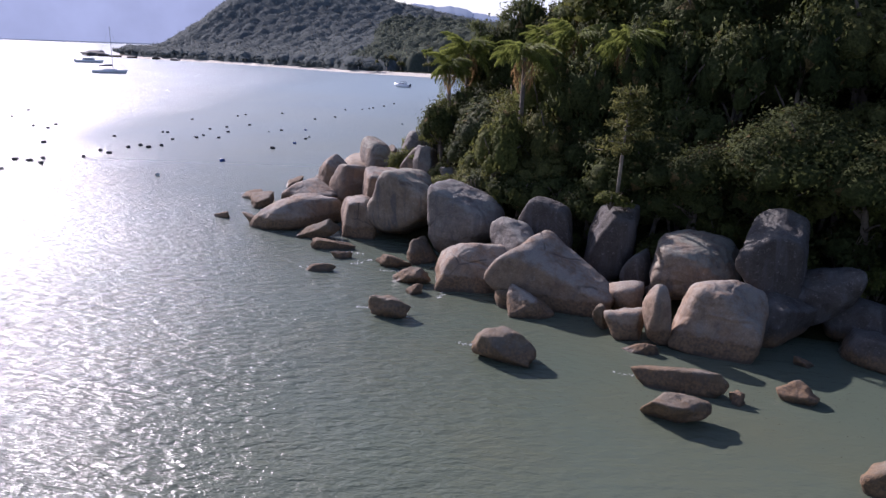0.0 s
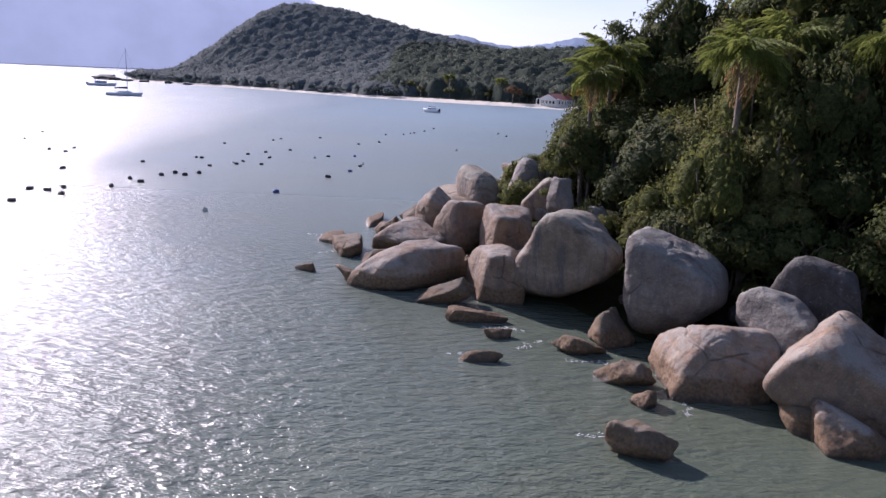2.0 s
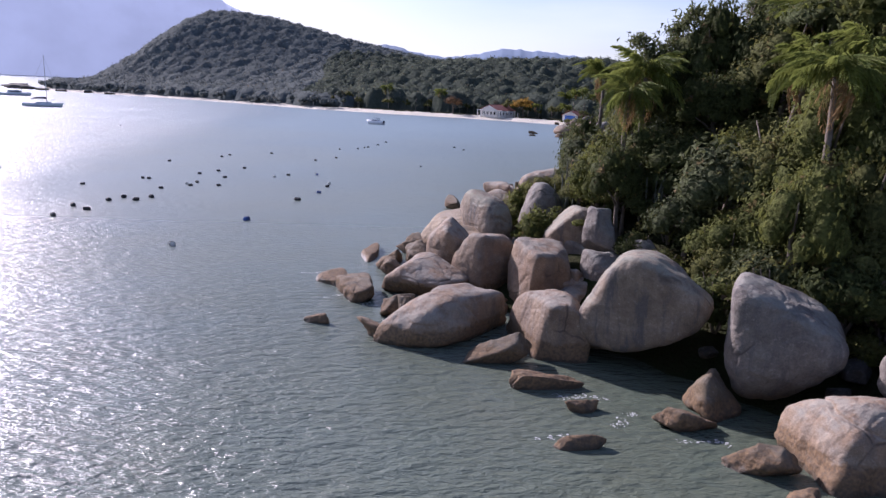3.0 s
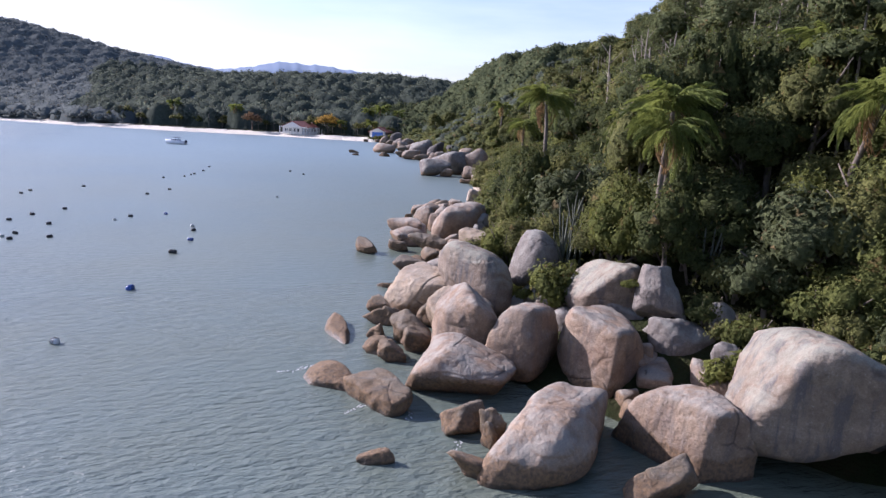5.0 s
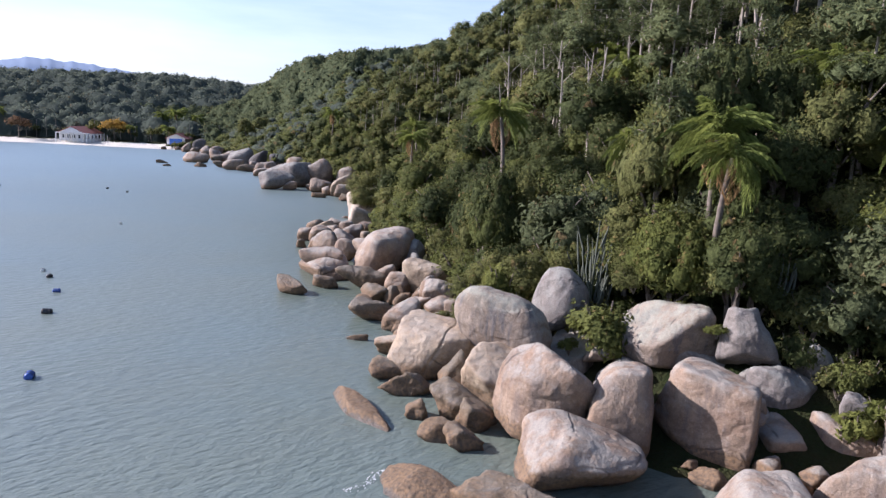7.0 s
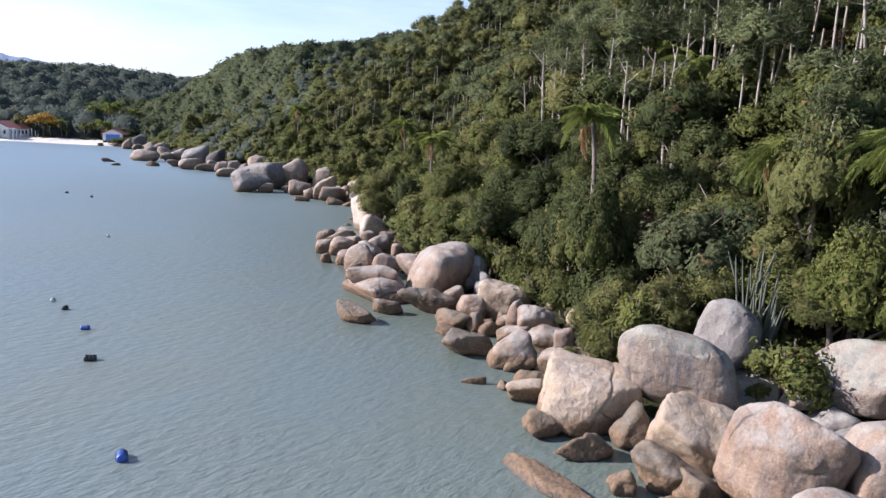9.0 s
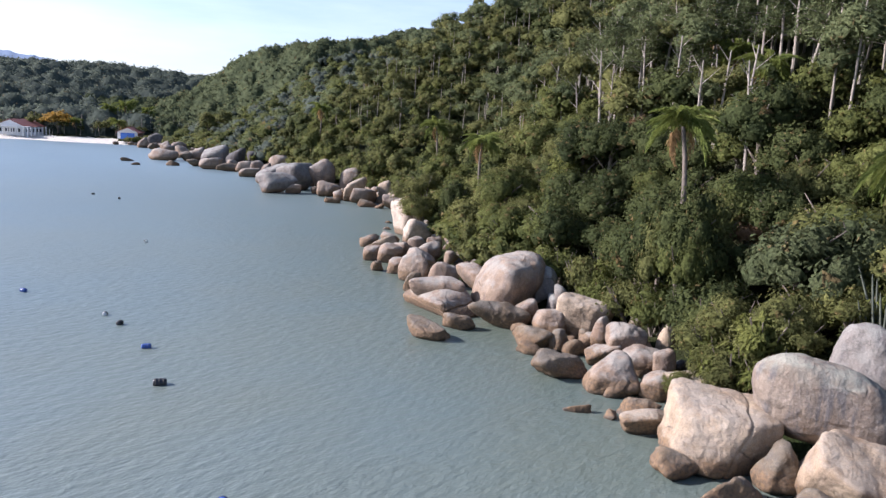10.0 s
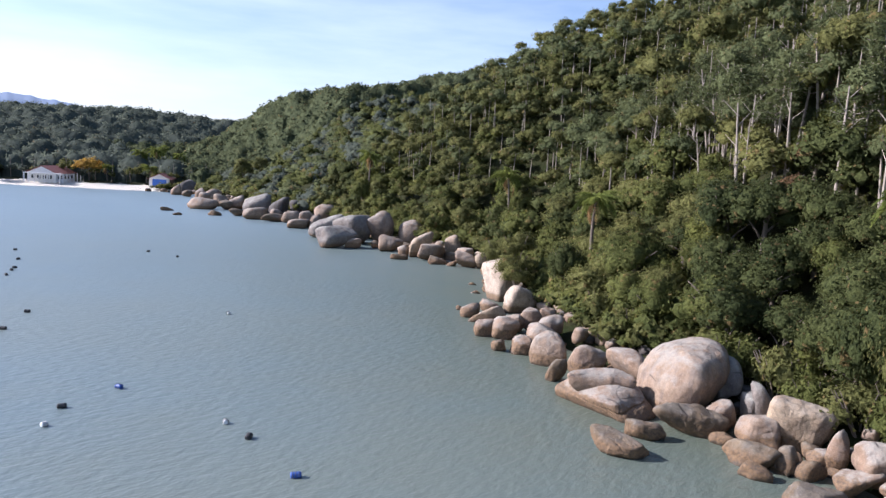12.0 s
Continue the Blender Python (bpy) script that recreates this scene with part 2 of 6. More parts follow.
def leaf_material(name, dark, light, glow=0.28, gloss=0.75, spread=0.8, shine=0.08, sprigs=5.0, rift=0.54):
    """Leaves: each one differs a little, each plant too; light comes through the blade."""
    n = Nodes(name)
    geo = n.tree.nodes.new("ShaderNodeNewGeometry")
    island = geo.outputs["Random Per Island"]
    plant = n.add("ShaderNodeObjectInfo", 5)
    patch = n.noise(geo.outputs["Position"], 0.22, 3)
    t = n.math("ADD", n.math("MULTIPLY", island, 0.26), n.math("ADD", n.math("MULTIPLY", plant, 0.25), n.math("MULTIPLY", n.math("SUBTRACT", patch, 0.35), spread)))
    colour = n.mix(n.ramp(t, 0.12, 0.85), dark, light)
    colour = n.mix(n.math("MULTIPLY", n.math("GREATER_THAN", island, 0.965), 0.6), colour, (0.16, 0.10, 0.045))
    sprig = n.noise(geo.outputs["Position"], sprigs, 3, 0.65)
    colour = n.mix(1.0, colour, n.ramp(sprig, 0.32, 0.68, (1 - rift,) * 3, (1 + rift * 1.15,) * 3), "MULTIPLY")
    skin = n.principled(Base_Color=colour, Roughness=gloss, Specular_IOR_Level=shine, Normal=n.bump(sprig, min(0.9, rift * 1.6), 1.2 / sprigs))
    through_blade = n.add("ShaderNodeBsdfTranslucent", Color=n.mix(0.5, colour, tuple(v * 1.6 for v in light)))
    return n.surface(n.add("ShaderNodeMixShader", i0=glow, i1=skin, i2=through_blade))


# darkened further to carry the shade of the forest on the point
LEAF_DARK = leaf_material("leaf dark green", (0.029, 0.039, 0.014), (0.088, 0.100, 0.033))
LEAF_MID = leaf_material("leaf mid green", (0.046, 0.057, 0.017), (0.140, 0.149, 0.042))
LEAF_OLIVE = leaf_material("leaf olive", (0.060, 0.066, 0.022), (0.170, 0.170, 0.056))
LEAF_YELLOW = leaf_material("leaf yellow green", (0.060, 0.072, 0.018), (0.150, 0.156, 0.042))
LEAF_SILVER = leaf_material("leaf silvery", (0.040, 0.052, 0.022), (0.098, 0.110, 0.050), gloss=0.7, shine=0.10)
LEAF_RUST = leaf_material("leaf rust brown", (0.085, 0.055, 0.030), (0.200, 0.120, 0.060))
LEAF_GOLD = leaf_material("leaf gold", (0.25, 0.15, 0.03), (0.45, 0.28, 0.05))
# blue raised slightly: haze over the slope is put into the needle colour
LEAF_NEEDLE = leaf_material("pine needles", (0.052, 0.068, 0.030), (0.155, 0.172, 0.074))
LEAF_PALM = leaf_material("palm frond green", (0.070, 0.098, 0.022), (0.200, 0.225, 0.055), glow=0.35, gloss=0.55)
LEAF_DRY = leaf_material("dry palm frond", (0.16, 0.10, 0.045), (0.34, 0.22, 0.10))
# air haze is put into this leaf colour, greyer and paler than leaves
LEAF_FAR_HAZE = leaf_material("far wood canopy", (0.074, 0.090, 0.076), (0.122, 0.142, 0.100), glow=0.4, spread=0.9, gloss=0.9, shine=0.03, sprigs=0.9, rift=0.22)
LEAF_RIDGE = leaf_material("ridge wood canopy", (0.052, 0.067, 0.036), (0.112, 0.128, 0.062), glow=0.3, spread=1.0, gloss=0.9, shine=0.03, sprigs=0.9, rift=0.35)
# the headland's haze is painted in too, bluer and lighter still
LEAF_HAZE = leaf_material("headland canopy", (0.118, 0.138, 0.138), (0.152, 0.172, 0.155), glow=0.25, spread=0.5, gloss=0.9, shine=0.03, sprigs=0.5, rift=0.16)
BARK = plain_material("bark grey brown", (0.16, 0.13, 0.10), 0.9, 0, 0.5, 4)
BARK_PALE = plain_material("bark pale", (0.30, 0.26, 0.21), 0.9, 0, 0.4, 3)
CACTUS = plain_material("cactus skin", (0.082, 0.092, 0.064), 0.8, 0, 0.35, 4)


# ---- mesh helpers ----
def mesh_from(name, verts, faces, material, smooth=False, normals=None):
    """A mesh from arrays: verts n x 3, faces m x k (all of one size). normals: the way that each corner is shaded."""
    verts, faces = np.asarray(verts, np.float32), np.asarray(faces, np.int32)
    me = bpy.data.meshes.new(name)
    me.vertices.add(len(verts))
    me.vertices.foreach_set("co", verts.ravel())
    k = faces.shape[1]
    me.loops.add(faces.size)
    me.loops.foreach_set("vertex_index", faces.ravel())
    me.polygons.add(len(faces))
    me.polygons.foreach_set("loop_start", np.arange(len(faces), dtype=np.int32) * k)
    me.polygons.foreach_set("loop_total", np.full(len(faces), k, np.int32))
    if smooth or normals is not None:
        me.polygons.foreach_set("use_smooth", np.ones(len(faces), bool))
    me.materials.append(material)
    if normals is not None:
        me.attributes.new("custom_normal", "FLOAT_VECTOR", "POINT").data.foreach_set("vector", np.asarray(normals, np.float32).ravel())
    me.update(calc_edges=True)
    return me


def finish(bm, name, material, smooth=False):
    me = bpy.data.meshes.new(name)
    if smooth:
        for f in bm.faces:
            f.smooth = True
    bm.to_mesh(me)
    bm.free()
    me.materials.append(material)
    return me


def part(name, mesh, parent, label="", at=None):
    ob = new(name, mesh)
    ob.parent = parent
    if at is not None:
        ob.matrix_basis = at
    if label:
        ob["label"] = label
    return ob


def box(bm, x0, x1, y0, y1, z0, z1, bevel=0.0):
    m = Matrix.LocRotScale(((x0 + x1) / 2, (y0 + y1) / 2, (z0 + z1) / 2), None, (x1 - x0, y1 - y0, z1 - z0))
    r = bmesh.ops.create_cube(bm, size=1, matrix=m)
    if bevel:
        edges = {e for v in r["verts"] for e in v.link_edges}
        bmesh.ops.bevel(bm, geom=list(edges), offset=bevel, segments=2, affect="EDGES")


def tube(bm, points, radii, sides=7):
    """A tapered round limb through the points."""
    rings = []
    for i, p in enumerate(points):
        p = Vector(p)
        a = Vector(points[max(i - 1, 0)])
        b = Vector(points[min(i + 1, len(points) - 1)])
        q = (b - a).to_track_quat("Z", "Y") if (b - a).length > 1e-6 else Euler((0, 0, 0)).to_quaternion()
        rings.append([bm.verts.new(p + q @ Vector((math.cos(2 * math.pi * k / sides) * radii[i], math.sin(2 * math.pi * k / sides) * radii[i], 0))) for k in range(sides)])
    for r0, r1 in zip(rings, rings[1:]):
        for k in range(sides):
            bm.faces.new((r0[k], r0[(k + 1) % sides], r1[(k + 1) % sides], r1[k]))
    bm.faces.new(list(reversed(rings[0])))
    bm.faces.new(rings[-1])


def unit(v):
    return v / np.maximum(np.linalg.norm(v, axis=-1, keepdims=True), 1e-9)


def leaf_cards(rng, centres, normals, length, width):
    """One pointed blade at each centre: three corners. Returns verts and faces."""
    n = len(centres)
    t = unit(np.cross(normals, unit(rng.normal(size=(n, 3)))))
    b = np.cross(normals, t)
    ln = (length * rng.uniform(0.65, 1.35, n))[:, None] / 2
    wd = (width * rng.uniform(0.65, 1.35, n))[:, None] / 2
    v = np.stack([centres - t * ln - b * wd, centres + t * ln, centres - t * ln * 0.7 + b * wd], 1).reshape(-1, 3)
    return v, np.arange(3 * n).reshape(-1, 3)


TEN = (1 + 5 ** 0.5) / 2
ICO = unit(np.array([(-1, TEN, 0), (1, TEN, 0), (-1, -TEN, 0), (1, -TEN, 0), (0, -1, TEN), (0, 1, TEN), (0, -1, -TEN), (0, 1, -TEN), (TEN, 0, -1), (TEN, 0, 1), (-TEN, 0, -1), (-TEN, 0, 1)], float))
ICO_FACES = np.array([[a, b, c] for a, b, c in itertools.combinations(range(12), 3) if all(np.linalg.norm(ICO[p] - ICO[q]) < 1.1 for p, q in ((a, b), (b, c), (a, c)))])
ICO_FACES = np.array([t if np.dot(np.cross(ICO[t[1]] - ICO[t[0]], ICO[t[2]] - ICO[t[0]]), ICO[t[0]]) > 0 else t[::-1] for t in ICO_FACES])
OCT = np.array([(1, 0, 0), (0, 1, 0), (-1, 0, 0), (0, -1, 0), (0, 0, 1), (0, 0, -1)], float)
OCT_FACES = np.array([(0, 1, 4), (1, 2, 4), (2, 3, 4), (3, 0, 4), (1, 0, 5), (2, 1, 5), (3, 2, 5), (0, 3, 5)])


def crown_arrays(rng, radius, height, lobes, leaves, length, width, base, core=0.62, fine=True, ruffle=0.42, soft=0.75):
    """A crown of uneven lobes: blades on the lobes' skins, inner foliage closed up behind them. base: height of its underside.
    soft: how far each blade is shaded with its lobe rather than by its own tilt. Returns verts, faces and normals."""
    centre, normal, shade, inner, inner_shade = [], [], [], [], []
    heart = np.array([0, 0, base + height * 0.4])
    for k in range(lobes):
        d = unit(rng.normal(size=3))
        d[2] = abs(d[2]) * 0.9 - 0.25
        r = rng.uniform(0.42, 0.74)
        c = d * r * np.array([radius, radius, height / 2]) + [0, 0, base + height * 0.5]
        size = radius * rng.uniform(0.26, 0.50)
        m = max(6, int(leaves / lobes * rng.uniform(0.7, 1.3)))
        u = unit(rng.normal(size=(m, 3)))
        u[:, 2] = np.where(u[:, 2] < -0.7, -u[:, 2], u[:, 2])
        shell = rng.uniform(0.70, 1.10, (m, 1))
        bumps = 1 + 0.18 * np.sin(u @ rng.normal(size=3) * 5.0)[:, None]
        at = c + u * size * shell * bumps * [1, 1, 0.78]
        own = unit(u + rng.normal(size=(m, 3)) * ruffle + [0, 0, 0.2])
        centre.append(at)
        normal.append(own)
        shade.append(unit(own * (1 - soft) + (u * 0.7 + unit(at - heart) * 0.45) * soft))
        knob, knob_faces = (ICO, ICO_FACES) if fine else (OCT, OCT_FACES)
        corners = (knob * rng.uniform(0.75, 1.2, (len(knob), 1)) * size * core * [1, 1, 0.78])[knob_faces].reshape(-1, 3)
        inner.append(c + corners)
        inner_shade.append(unit(unit(corners) + unit(c + corners - heart) * 0.5))
    v, f = leaf_cards(rng, np.concatenate(centre), np.concatenate(normal), length, width)
    v = np.concatenate([v] + inner)
    n = np.concatenate([np.repeat(np.concatenate(shade), 3, 0)] + inner_shade)
    return v, np.arange(len(v)).reshape(-1, 3), n


# ---- the lie of the land ----
COAST = [(45, 12), (32, 27), (24, 35), (14, 38), (7, 42), (2, 47), (-2, 53), (-6, 57.5), (-8.5, 62), (-8, 68), (-6, 74), (-4.5, 79), (-2.5, 84), (0, 89),
         (2.5, 95), (4.5, 102), (7, 109), (11, 117), (17, 124), (23, 131), (35, 145), (40, 155), (42, 168), (43, 182), (47, 197), (53, 212), (56, 230), (57, 250),
         (63, 280), (68, 305), (70, 325), (62, 331), (40, 347), (15, 365), (-10, 375), (-60, 405), (-110, 452), (-155, 492), (-235, 545), (-288, 592),
         (-310, 640), (-300, 730), (-260, 900), (-100, 1050), (600, 1000), (700, -250), (150, -200), (80, -40)]


def shore_distance(x, y):
    """Metres inland from the waterline; at sea below nought."""
    x, y = np.asarray(x, float), np.asarray(y, float)
    best, inside = np.full(x.shape, 1e9), np.zeros(x.shape, bool)
    for (ax, ay), (bx, by) in zip(COAST, COAST[1:] + COAST[:1]):
        dx, dy = bx - ax, by - ay
        f = np.clip(((x - ax) * dx + (y - ay) * dy) / (dx * dx + dy * dy), 0, 1)
        best = np.minimum(best, np.hypot(x - ax - f * dx, y - ay - f * dy))
        cross = ((ay > y) != (by > y)) & (x < (bx - ax) * (y - ay) / (by - ay + 1e-12) + ax)
        inside ^= cross
    return np.where(inside, best, -best)


def step(a, b, v):
    f = np.clip((v - a) / (b - a), 0, 1)
    return f * f * (3 - 2 * f)


def hump(x, y, cx, cy, rx, ry, height):
    return height * np.exp(-((x - cx) / rx) ** 2 - ((y - cy) / ry) ** 2)


def land_height(x, y):
    x, y = np.asarray(x, float), np.asarray(y, float)
    s = shore_distance(x, y)
    d = np.maximum(s, 0)
    slope = 0.83 - 0.40 * step(174, 290, y) - 0.10 * (1 - step(60, 95, y))
    steep = 0.45 * np.minimum(d, 8) + 72 * np.tanh(np.maximum(d - 8, 0) * slope / 72)
    hills = hump(x, y, -185, 775, 125, 130, 58) + hump(x, y, -30, 720, 160, 110, 31) + hump(x, y, 150, 560, 190, 110, 28) + hump(x, y, -255, 690, 60, 90, 16)
    flat = np.minimum(d * 0.10, 1.5) + hills * step(25, 110, d)
    beach = step(312, 345, y) * (1 - step(95, 150, x) * (1 - step(380, 450, y)))
    z = steep * (1 - beach) + flat * beach
    z = z + (hump(x, y, 148, 338, 22, 24, 6) - hump(x, y, 200, 384, 26, 30, 6)) * step(20, 60, d)
    z = z + (0.5 * np.sin(x * 0.31 + 1) * np.sin(y * 0.27) + 0.25 * np.sin(x * 0.9) * np.cos(y * 0.8)) * step(4, 14, d)
    return np.where(s >= 0, z, np.maximum(s * 0.22, -9.0))


def build_ground():
    xs = np.concatenate([[-5000, -2500, -1200, -700, -500], np.arange(-400, -60, 12), np.arange(-60, 150, 2.5), np.arange(150, 420, 12), [500, 600, 700, 900, 1500, 2800, 5000]])
    ys = np.concatenate([[-5000, -2500, -1200, -600, -300, -200, -120, -80, -40, -20], np.arange(0, 345, 2.5), np.arange(345, 1100, 12), [1200, 1500, 2500, 5000]])
    gx, gy = np.meshgrid(xs, ys)
    z = land_height(gx, gy)
    v = np.stack([gx, gy, z], -1).reshape(-1, 3)
    w = len(xs)
    i = (np.arange(len(ys) - 1)[:, None] * w + np.arange(w - 1)[None]).ravel()
    ob = new("ground", mesh_from("ground", v, np.stack([i, i + 1, i + w + 1, i + w], 1), GROUND, True))
    tagged(ob, "steep earthen hillside under forest, white sand along the beach", "ground", kind="structure")


build_ground()
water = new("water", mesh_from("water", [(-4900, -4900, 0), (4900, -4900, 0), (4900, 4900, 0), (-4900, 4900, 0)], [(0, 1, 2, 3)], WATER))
tagged(water, "calm grey-green bay water with small ripples and sun glitter", "water", kind="structure")


# ---- boulders ----
def ball(level):
    bm = bmesh.new()
    bmesh.ops.create_icosphere(bm, subdivisions=level, radius=1.0)
    v = np.array([p.co[:] for p in bm.verts])
    f = np.array([[p.index for p in t.verts] for t in bm.faces])
    bm.free()
    return v, f


def lumps(p, seed):
    """Smooth random relief between -1 and 1 at the points p, one lump a unit."""
    base = np.floor(p).astype(np.int64)
    f = p - base
    f = f * f * (3 - 2 * f)
    total = np.zeros(len(p))
    for cx, cy, cz in itertools.product((0, 1), repeat=3):
        n = (base[:, 0] + cx) * 73856093 ^ (base[:, 1] + cy) * 19349663 ^ (base[:, 2] + cz) * 83492791 ^ seed * 2654435
        n = (n ^ (n >> 13)) * 1274126177 & 0x7FFFFFFF
        n = (n ^ (n >> 15)) & 0xFFFF
        weight = np.where(cx, f[:, 0], 1 - f[:, 0]) * np.where(cy, f[:, 1], 1 - f[:, 1]) * np.where(cz, f[:, 2], 1 - f[:, 2])
        total += weight * (n / 32767.5 - 1)
    return total


BALLS = {k: ball(k) for k in (2, 3, 4, 5, 6)}
ROCK_KINDS = {
    "g": (GRANITE, "pinkish grey rounded granite boulder on the shore", 8, 6.0),
    "s": (GRANITE_SMOOTH, "pale smooth tan granite boulder at the water's edge", 7, 6.5),
    "L": (GRANITE_LICHEN, "huge rounded granite boulder with pale lichen and dark streaks", 7, 5.5),
    "G": (GRANITE_GREY, "grey lichen-covered granite boulder below the forest", 8, 7.5),
    "W": (GRANITE_CREAM, "bare cream-coloured granite face at the foot of the slope", 7, 6.0),
    "D": (GRANITE_SHADED, "granite boulder, shade painted into its dark grey colour", 8, 8.0),
    "b": (GRANITE_TIDAL, "low brown tide-stained rock standing in the water", 10, 8.0),
}


FOOTPRINTS = []


def boulder(x, y, z, w, d, h, yaw, lean, kind, seed, crack=None, flats=(), edge=None, cuts=None, heap=None):
    """A weathered boulder: worn flats that meet in rounded edges, its middle at x, y, z. lean: its right end dips, seen along yaw.
    flats: rows of a direction (right, away, up) and how far out that face lies."""
    rng = np.random.default_rng(seed)
    material, label, usual_cuts, usual_edge = ROCK_KINDS[kind]
    p, f = BALLS[6 if crack or (max(w, d) > 4.2 and y < 84) else 5 if w > 2.2 and y < 112 else 2 if y > 120 and max(w, d) < 2.6 else 3 if y > 200 or (max(w, d) < 1.75 and y > 84) else 4]
    tilt = 0.16 if flats else 0.50 if kind == "b" else 0.27
    faces = [(unit(np.array(a) + rng.normal(size=3) * tilt), rng.uniform(0.92, 1.04)) for a in ((1, 0, 0), (-1, 0, 0), (0, 1, 0), (0, -1, 0), (0, 0, 1), (0, 0, -1))]
    faces += [(unit(rng.normal(size=3)), rng.uniform(0.62 if kind == "b" else 0.84, 1.10)) for _ in range(usual_cuts if cuts is None else cuts)]
    faces += [(unit(np.array(a[:3], float)), a[3]) for a in flats]
    k = edge or usual_edge * rng.uniform(0.75, 1.9 if y < 76 else 1.2)
    if k > 3.5:
        k = min(k * 1.5, 16)
    q = p / (sum((np.maximum(p @ n, 0) / o) ** k for n, o in faces) ** (1 / k))[:, None]
    rough = 1.7 if kind == "b" else 1.0
    aspect = np.array([w, d, h]) / max(w, d, h)
    at = q * aspect * 2.0 + seed * 3.7
    relief = 0.075 * lumps(at * 0.75, seed) + 0.027 * rough * lumps(at * 2.1, seed + 1) + 0.009 * rough * lumps(at * 5.0, seed + 2) + 0.004 * rough * lumps(at * 11.0, seed + 3)
    # sheets that have flaked off leave low ledges
    relief += 0.016 * np.tanh(lumps(at * [0.6, 0.6, 0.9], seed + 6) / 0.05) + 0.007 * np.tanh(lumps(at * 1.7, seed + 7) / 0.06)
    if kind == "b":
        relief += 0.11 * lumps(at * 0.9, seed + 10) + 0.08 * (0.3 - np.abs(lumps(at * 1.3, seed + 8))) + 0.035 * (0.3 - np.abs(lumps(at * 3.1, seed + 9)))
    seam = np.abs(lumps(at * [0.8, 0.8, 1.3], seed + 4))
    relief -= 0.018 * np.maximum(0, 1 - seam / 0.06)
    q *= (1 + relief)[:, None]
    if crack:
        nrm = unit(np.array(crack[:3], float))
        line = q @ nrm - crack[3] + 0.03 * np.sin(q[:, 0] * 7 + q[:, 1] * 5)
        q *= (1 - 0.055 * np.exp(-(line / 0.022) ** 2))[:, None]
    q = (q - (q.max(0) + q.min(0)) / 2) / ((q.max(0) - q.min(0)) / 2)
    q = q * [w / 2, d / 2, h / 2]
    FOOTPRINTS.append((x, y, z + h / 2, max(w, d) / 2))
    if heap is not None:
        heap.setdefault(kind, []).append((q @ np.array(pose(0, 0, 0, 0, lean, yaw).to_3x3()).T + [x, y, z], f))
        return None
    ob = new("boulder", mesh_from("boulder", q, f, material, True))
    ob.matrix_world = pose(x, y, z, 0, lean, yaw)
    tagged(ob, label, "boulder", "shore boulders")
    return ob


# boulders of the headland, the cove and the far shore
boulder(-11.46, 56.42, 0.71, 7.41, 4.07, 3.32, 45, 0, "g", 11, crack=(1, 0, 0.4, 0.2), flats=[(-0.54, 0.02, 0.85, 0.92), (-0.53, -0.73, 0.40, 0.90)], edge=4.5, cuts=2)
boulder(-14.99, 55.72, 0.25, 1.84, 1.50, 1.31, 13, 0, "b", 12)
boulder(-9.18, 52.35, 0.38, 3.49, 1.38, 1.56, 7, -15, "b", 13, flats=[(-0.40, -0.30, 0.85, 0.50)], edge=9.5)
boulder(-6.42, 54.75, 0.84, 3.06, 5.64, 4.22, 15, 0, "g", 14, flats=[(-0.28, -0.96, -0.05, 0.72), (-0.96, 0.06, 0.25, 0.80), (-0.06, 0.08, 1.00, 0.86)], edge=8, cuts=2)
boulder(-2.45, 52.55, 2.59, 5.70, 7.35, 5.99, 24, 0, "L", 15, flats=[(-0.765, -0.612, -0.08, 0.54), (-0.50, 0.72, 0.36, 0.72), (0.29, -0.63, -0.72, 0.74), (0.26, -0.47, 0.85, 0.90)], edge=5.0, cuts=1)
boulder(1.92, 47.83, 2.87, 4.70, 4.60, 5.04, -35, 0, "G", 16, flats=[(0.43, 0.01, 0.90, 0.66), (0.31, -0.95, 0.15, 0.80), (-0.87, -0.23, -0.20, 0.90), (0.37, -0.62, -0.70, 0.72), (0.63, -0.04, -0.80, 0.75)], edge=6, cuts=2)
boulder(-7.47, 49.53, 0.15, 3.24, 0.79, 1.10, 5, 0, "b", 17, edge=8.2)
boulder(-6.47, 47.17, 0.02, 1.49, 0.57, 0.83, 3, 0, "b", 18)
boulder(-7.39, 44.16, 0.03, 2.05, 0.52, 0.85, 5, 0, "b", 19)
boulder(-2.77, 45.79, 0.18, 2.54, 1.00, 1.16, -2, 5, "b", 20)
boulder(-0.98, 47.23, 0.62, 2.20, 2.20, 2.04, -5, 0, "b", 21)
boulder(-1.50, 42.58, 0.28, 2.80, 1.48, 1.35, -5, 0, "b", 22)
boulder(-1.09, 40.53, 0.10, 1.06, 1.06, 1.00, -6, 0, "b", 23)
boulder(2.37, 42.72, 0.55, 4.83, 4.01, 4.14, -3, 0, "g", 24, crack=(0.35, 0, 1, 0.42), flats=[(0.20, -0.64, 0.75, 0.86), (-0.82, -0.08, 0.50, 0.90)], edge=4.8, cuts=3)
boulder(7.22, 40.27, 1.35, 7.09, 4.80, 3.81, -20, 24, "g", 25, flats=[(0.00, -0.35, 0.95, 0.82), (0.10, -0.95, -0.10, 0.85)], edge=6.1, cuts=3)
boulder(5.47, 37.82, 0.27, 2.87, 2.13, 2.46, -21, 0, "g", 26)
boulder(4.37, 39.14, 0.29, 1.59, 1.59, 1.38, -16, 0, "b", 27)
boulder(-2.21, 36.79, 0.32, 2.37, 1.42, 1.43, -4, 10, "b", 28)
boulder(3.74, 31.81, 0.52, 3.28, 2.14, 1.91, -20, 8, "b", 29)
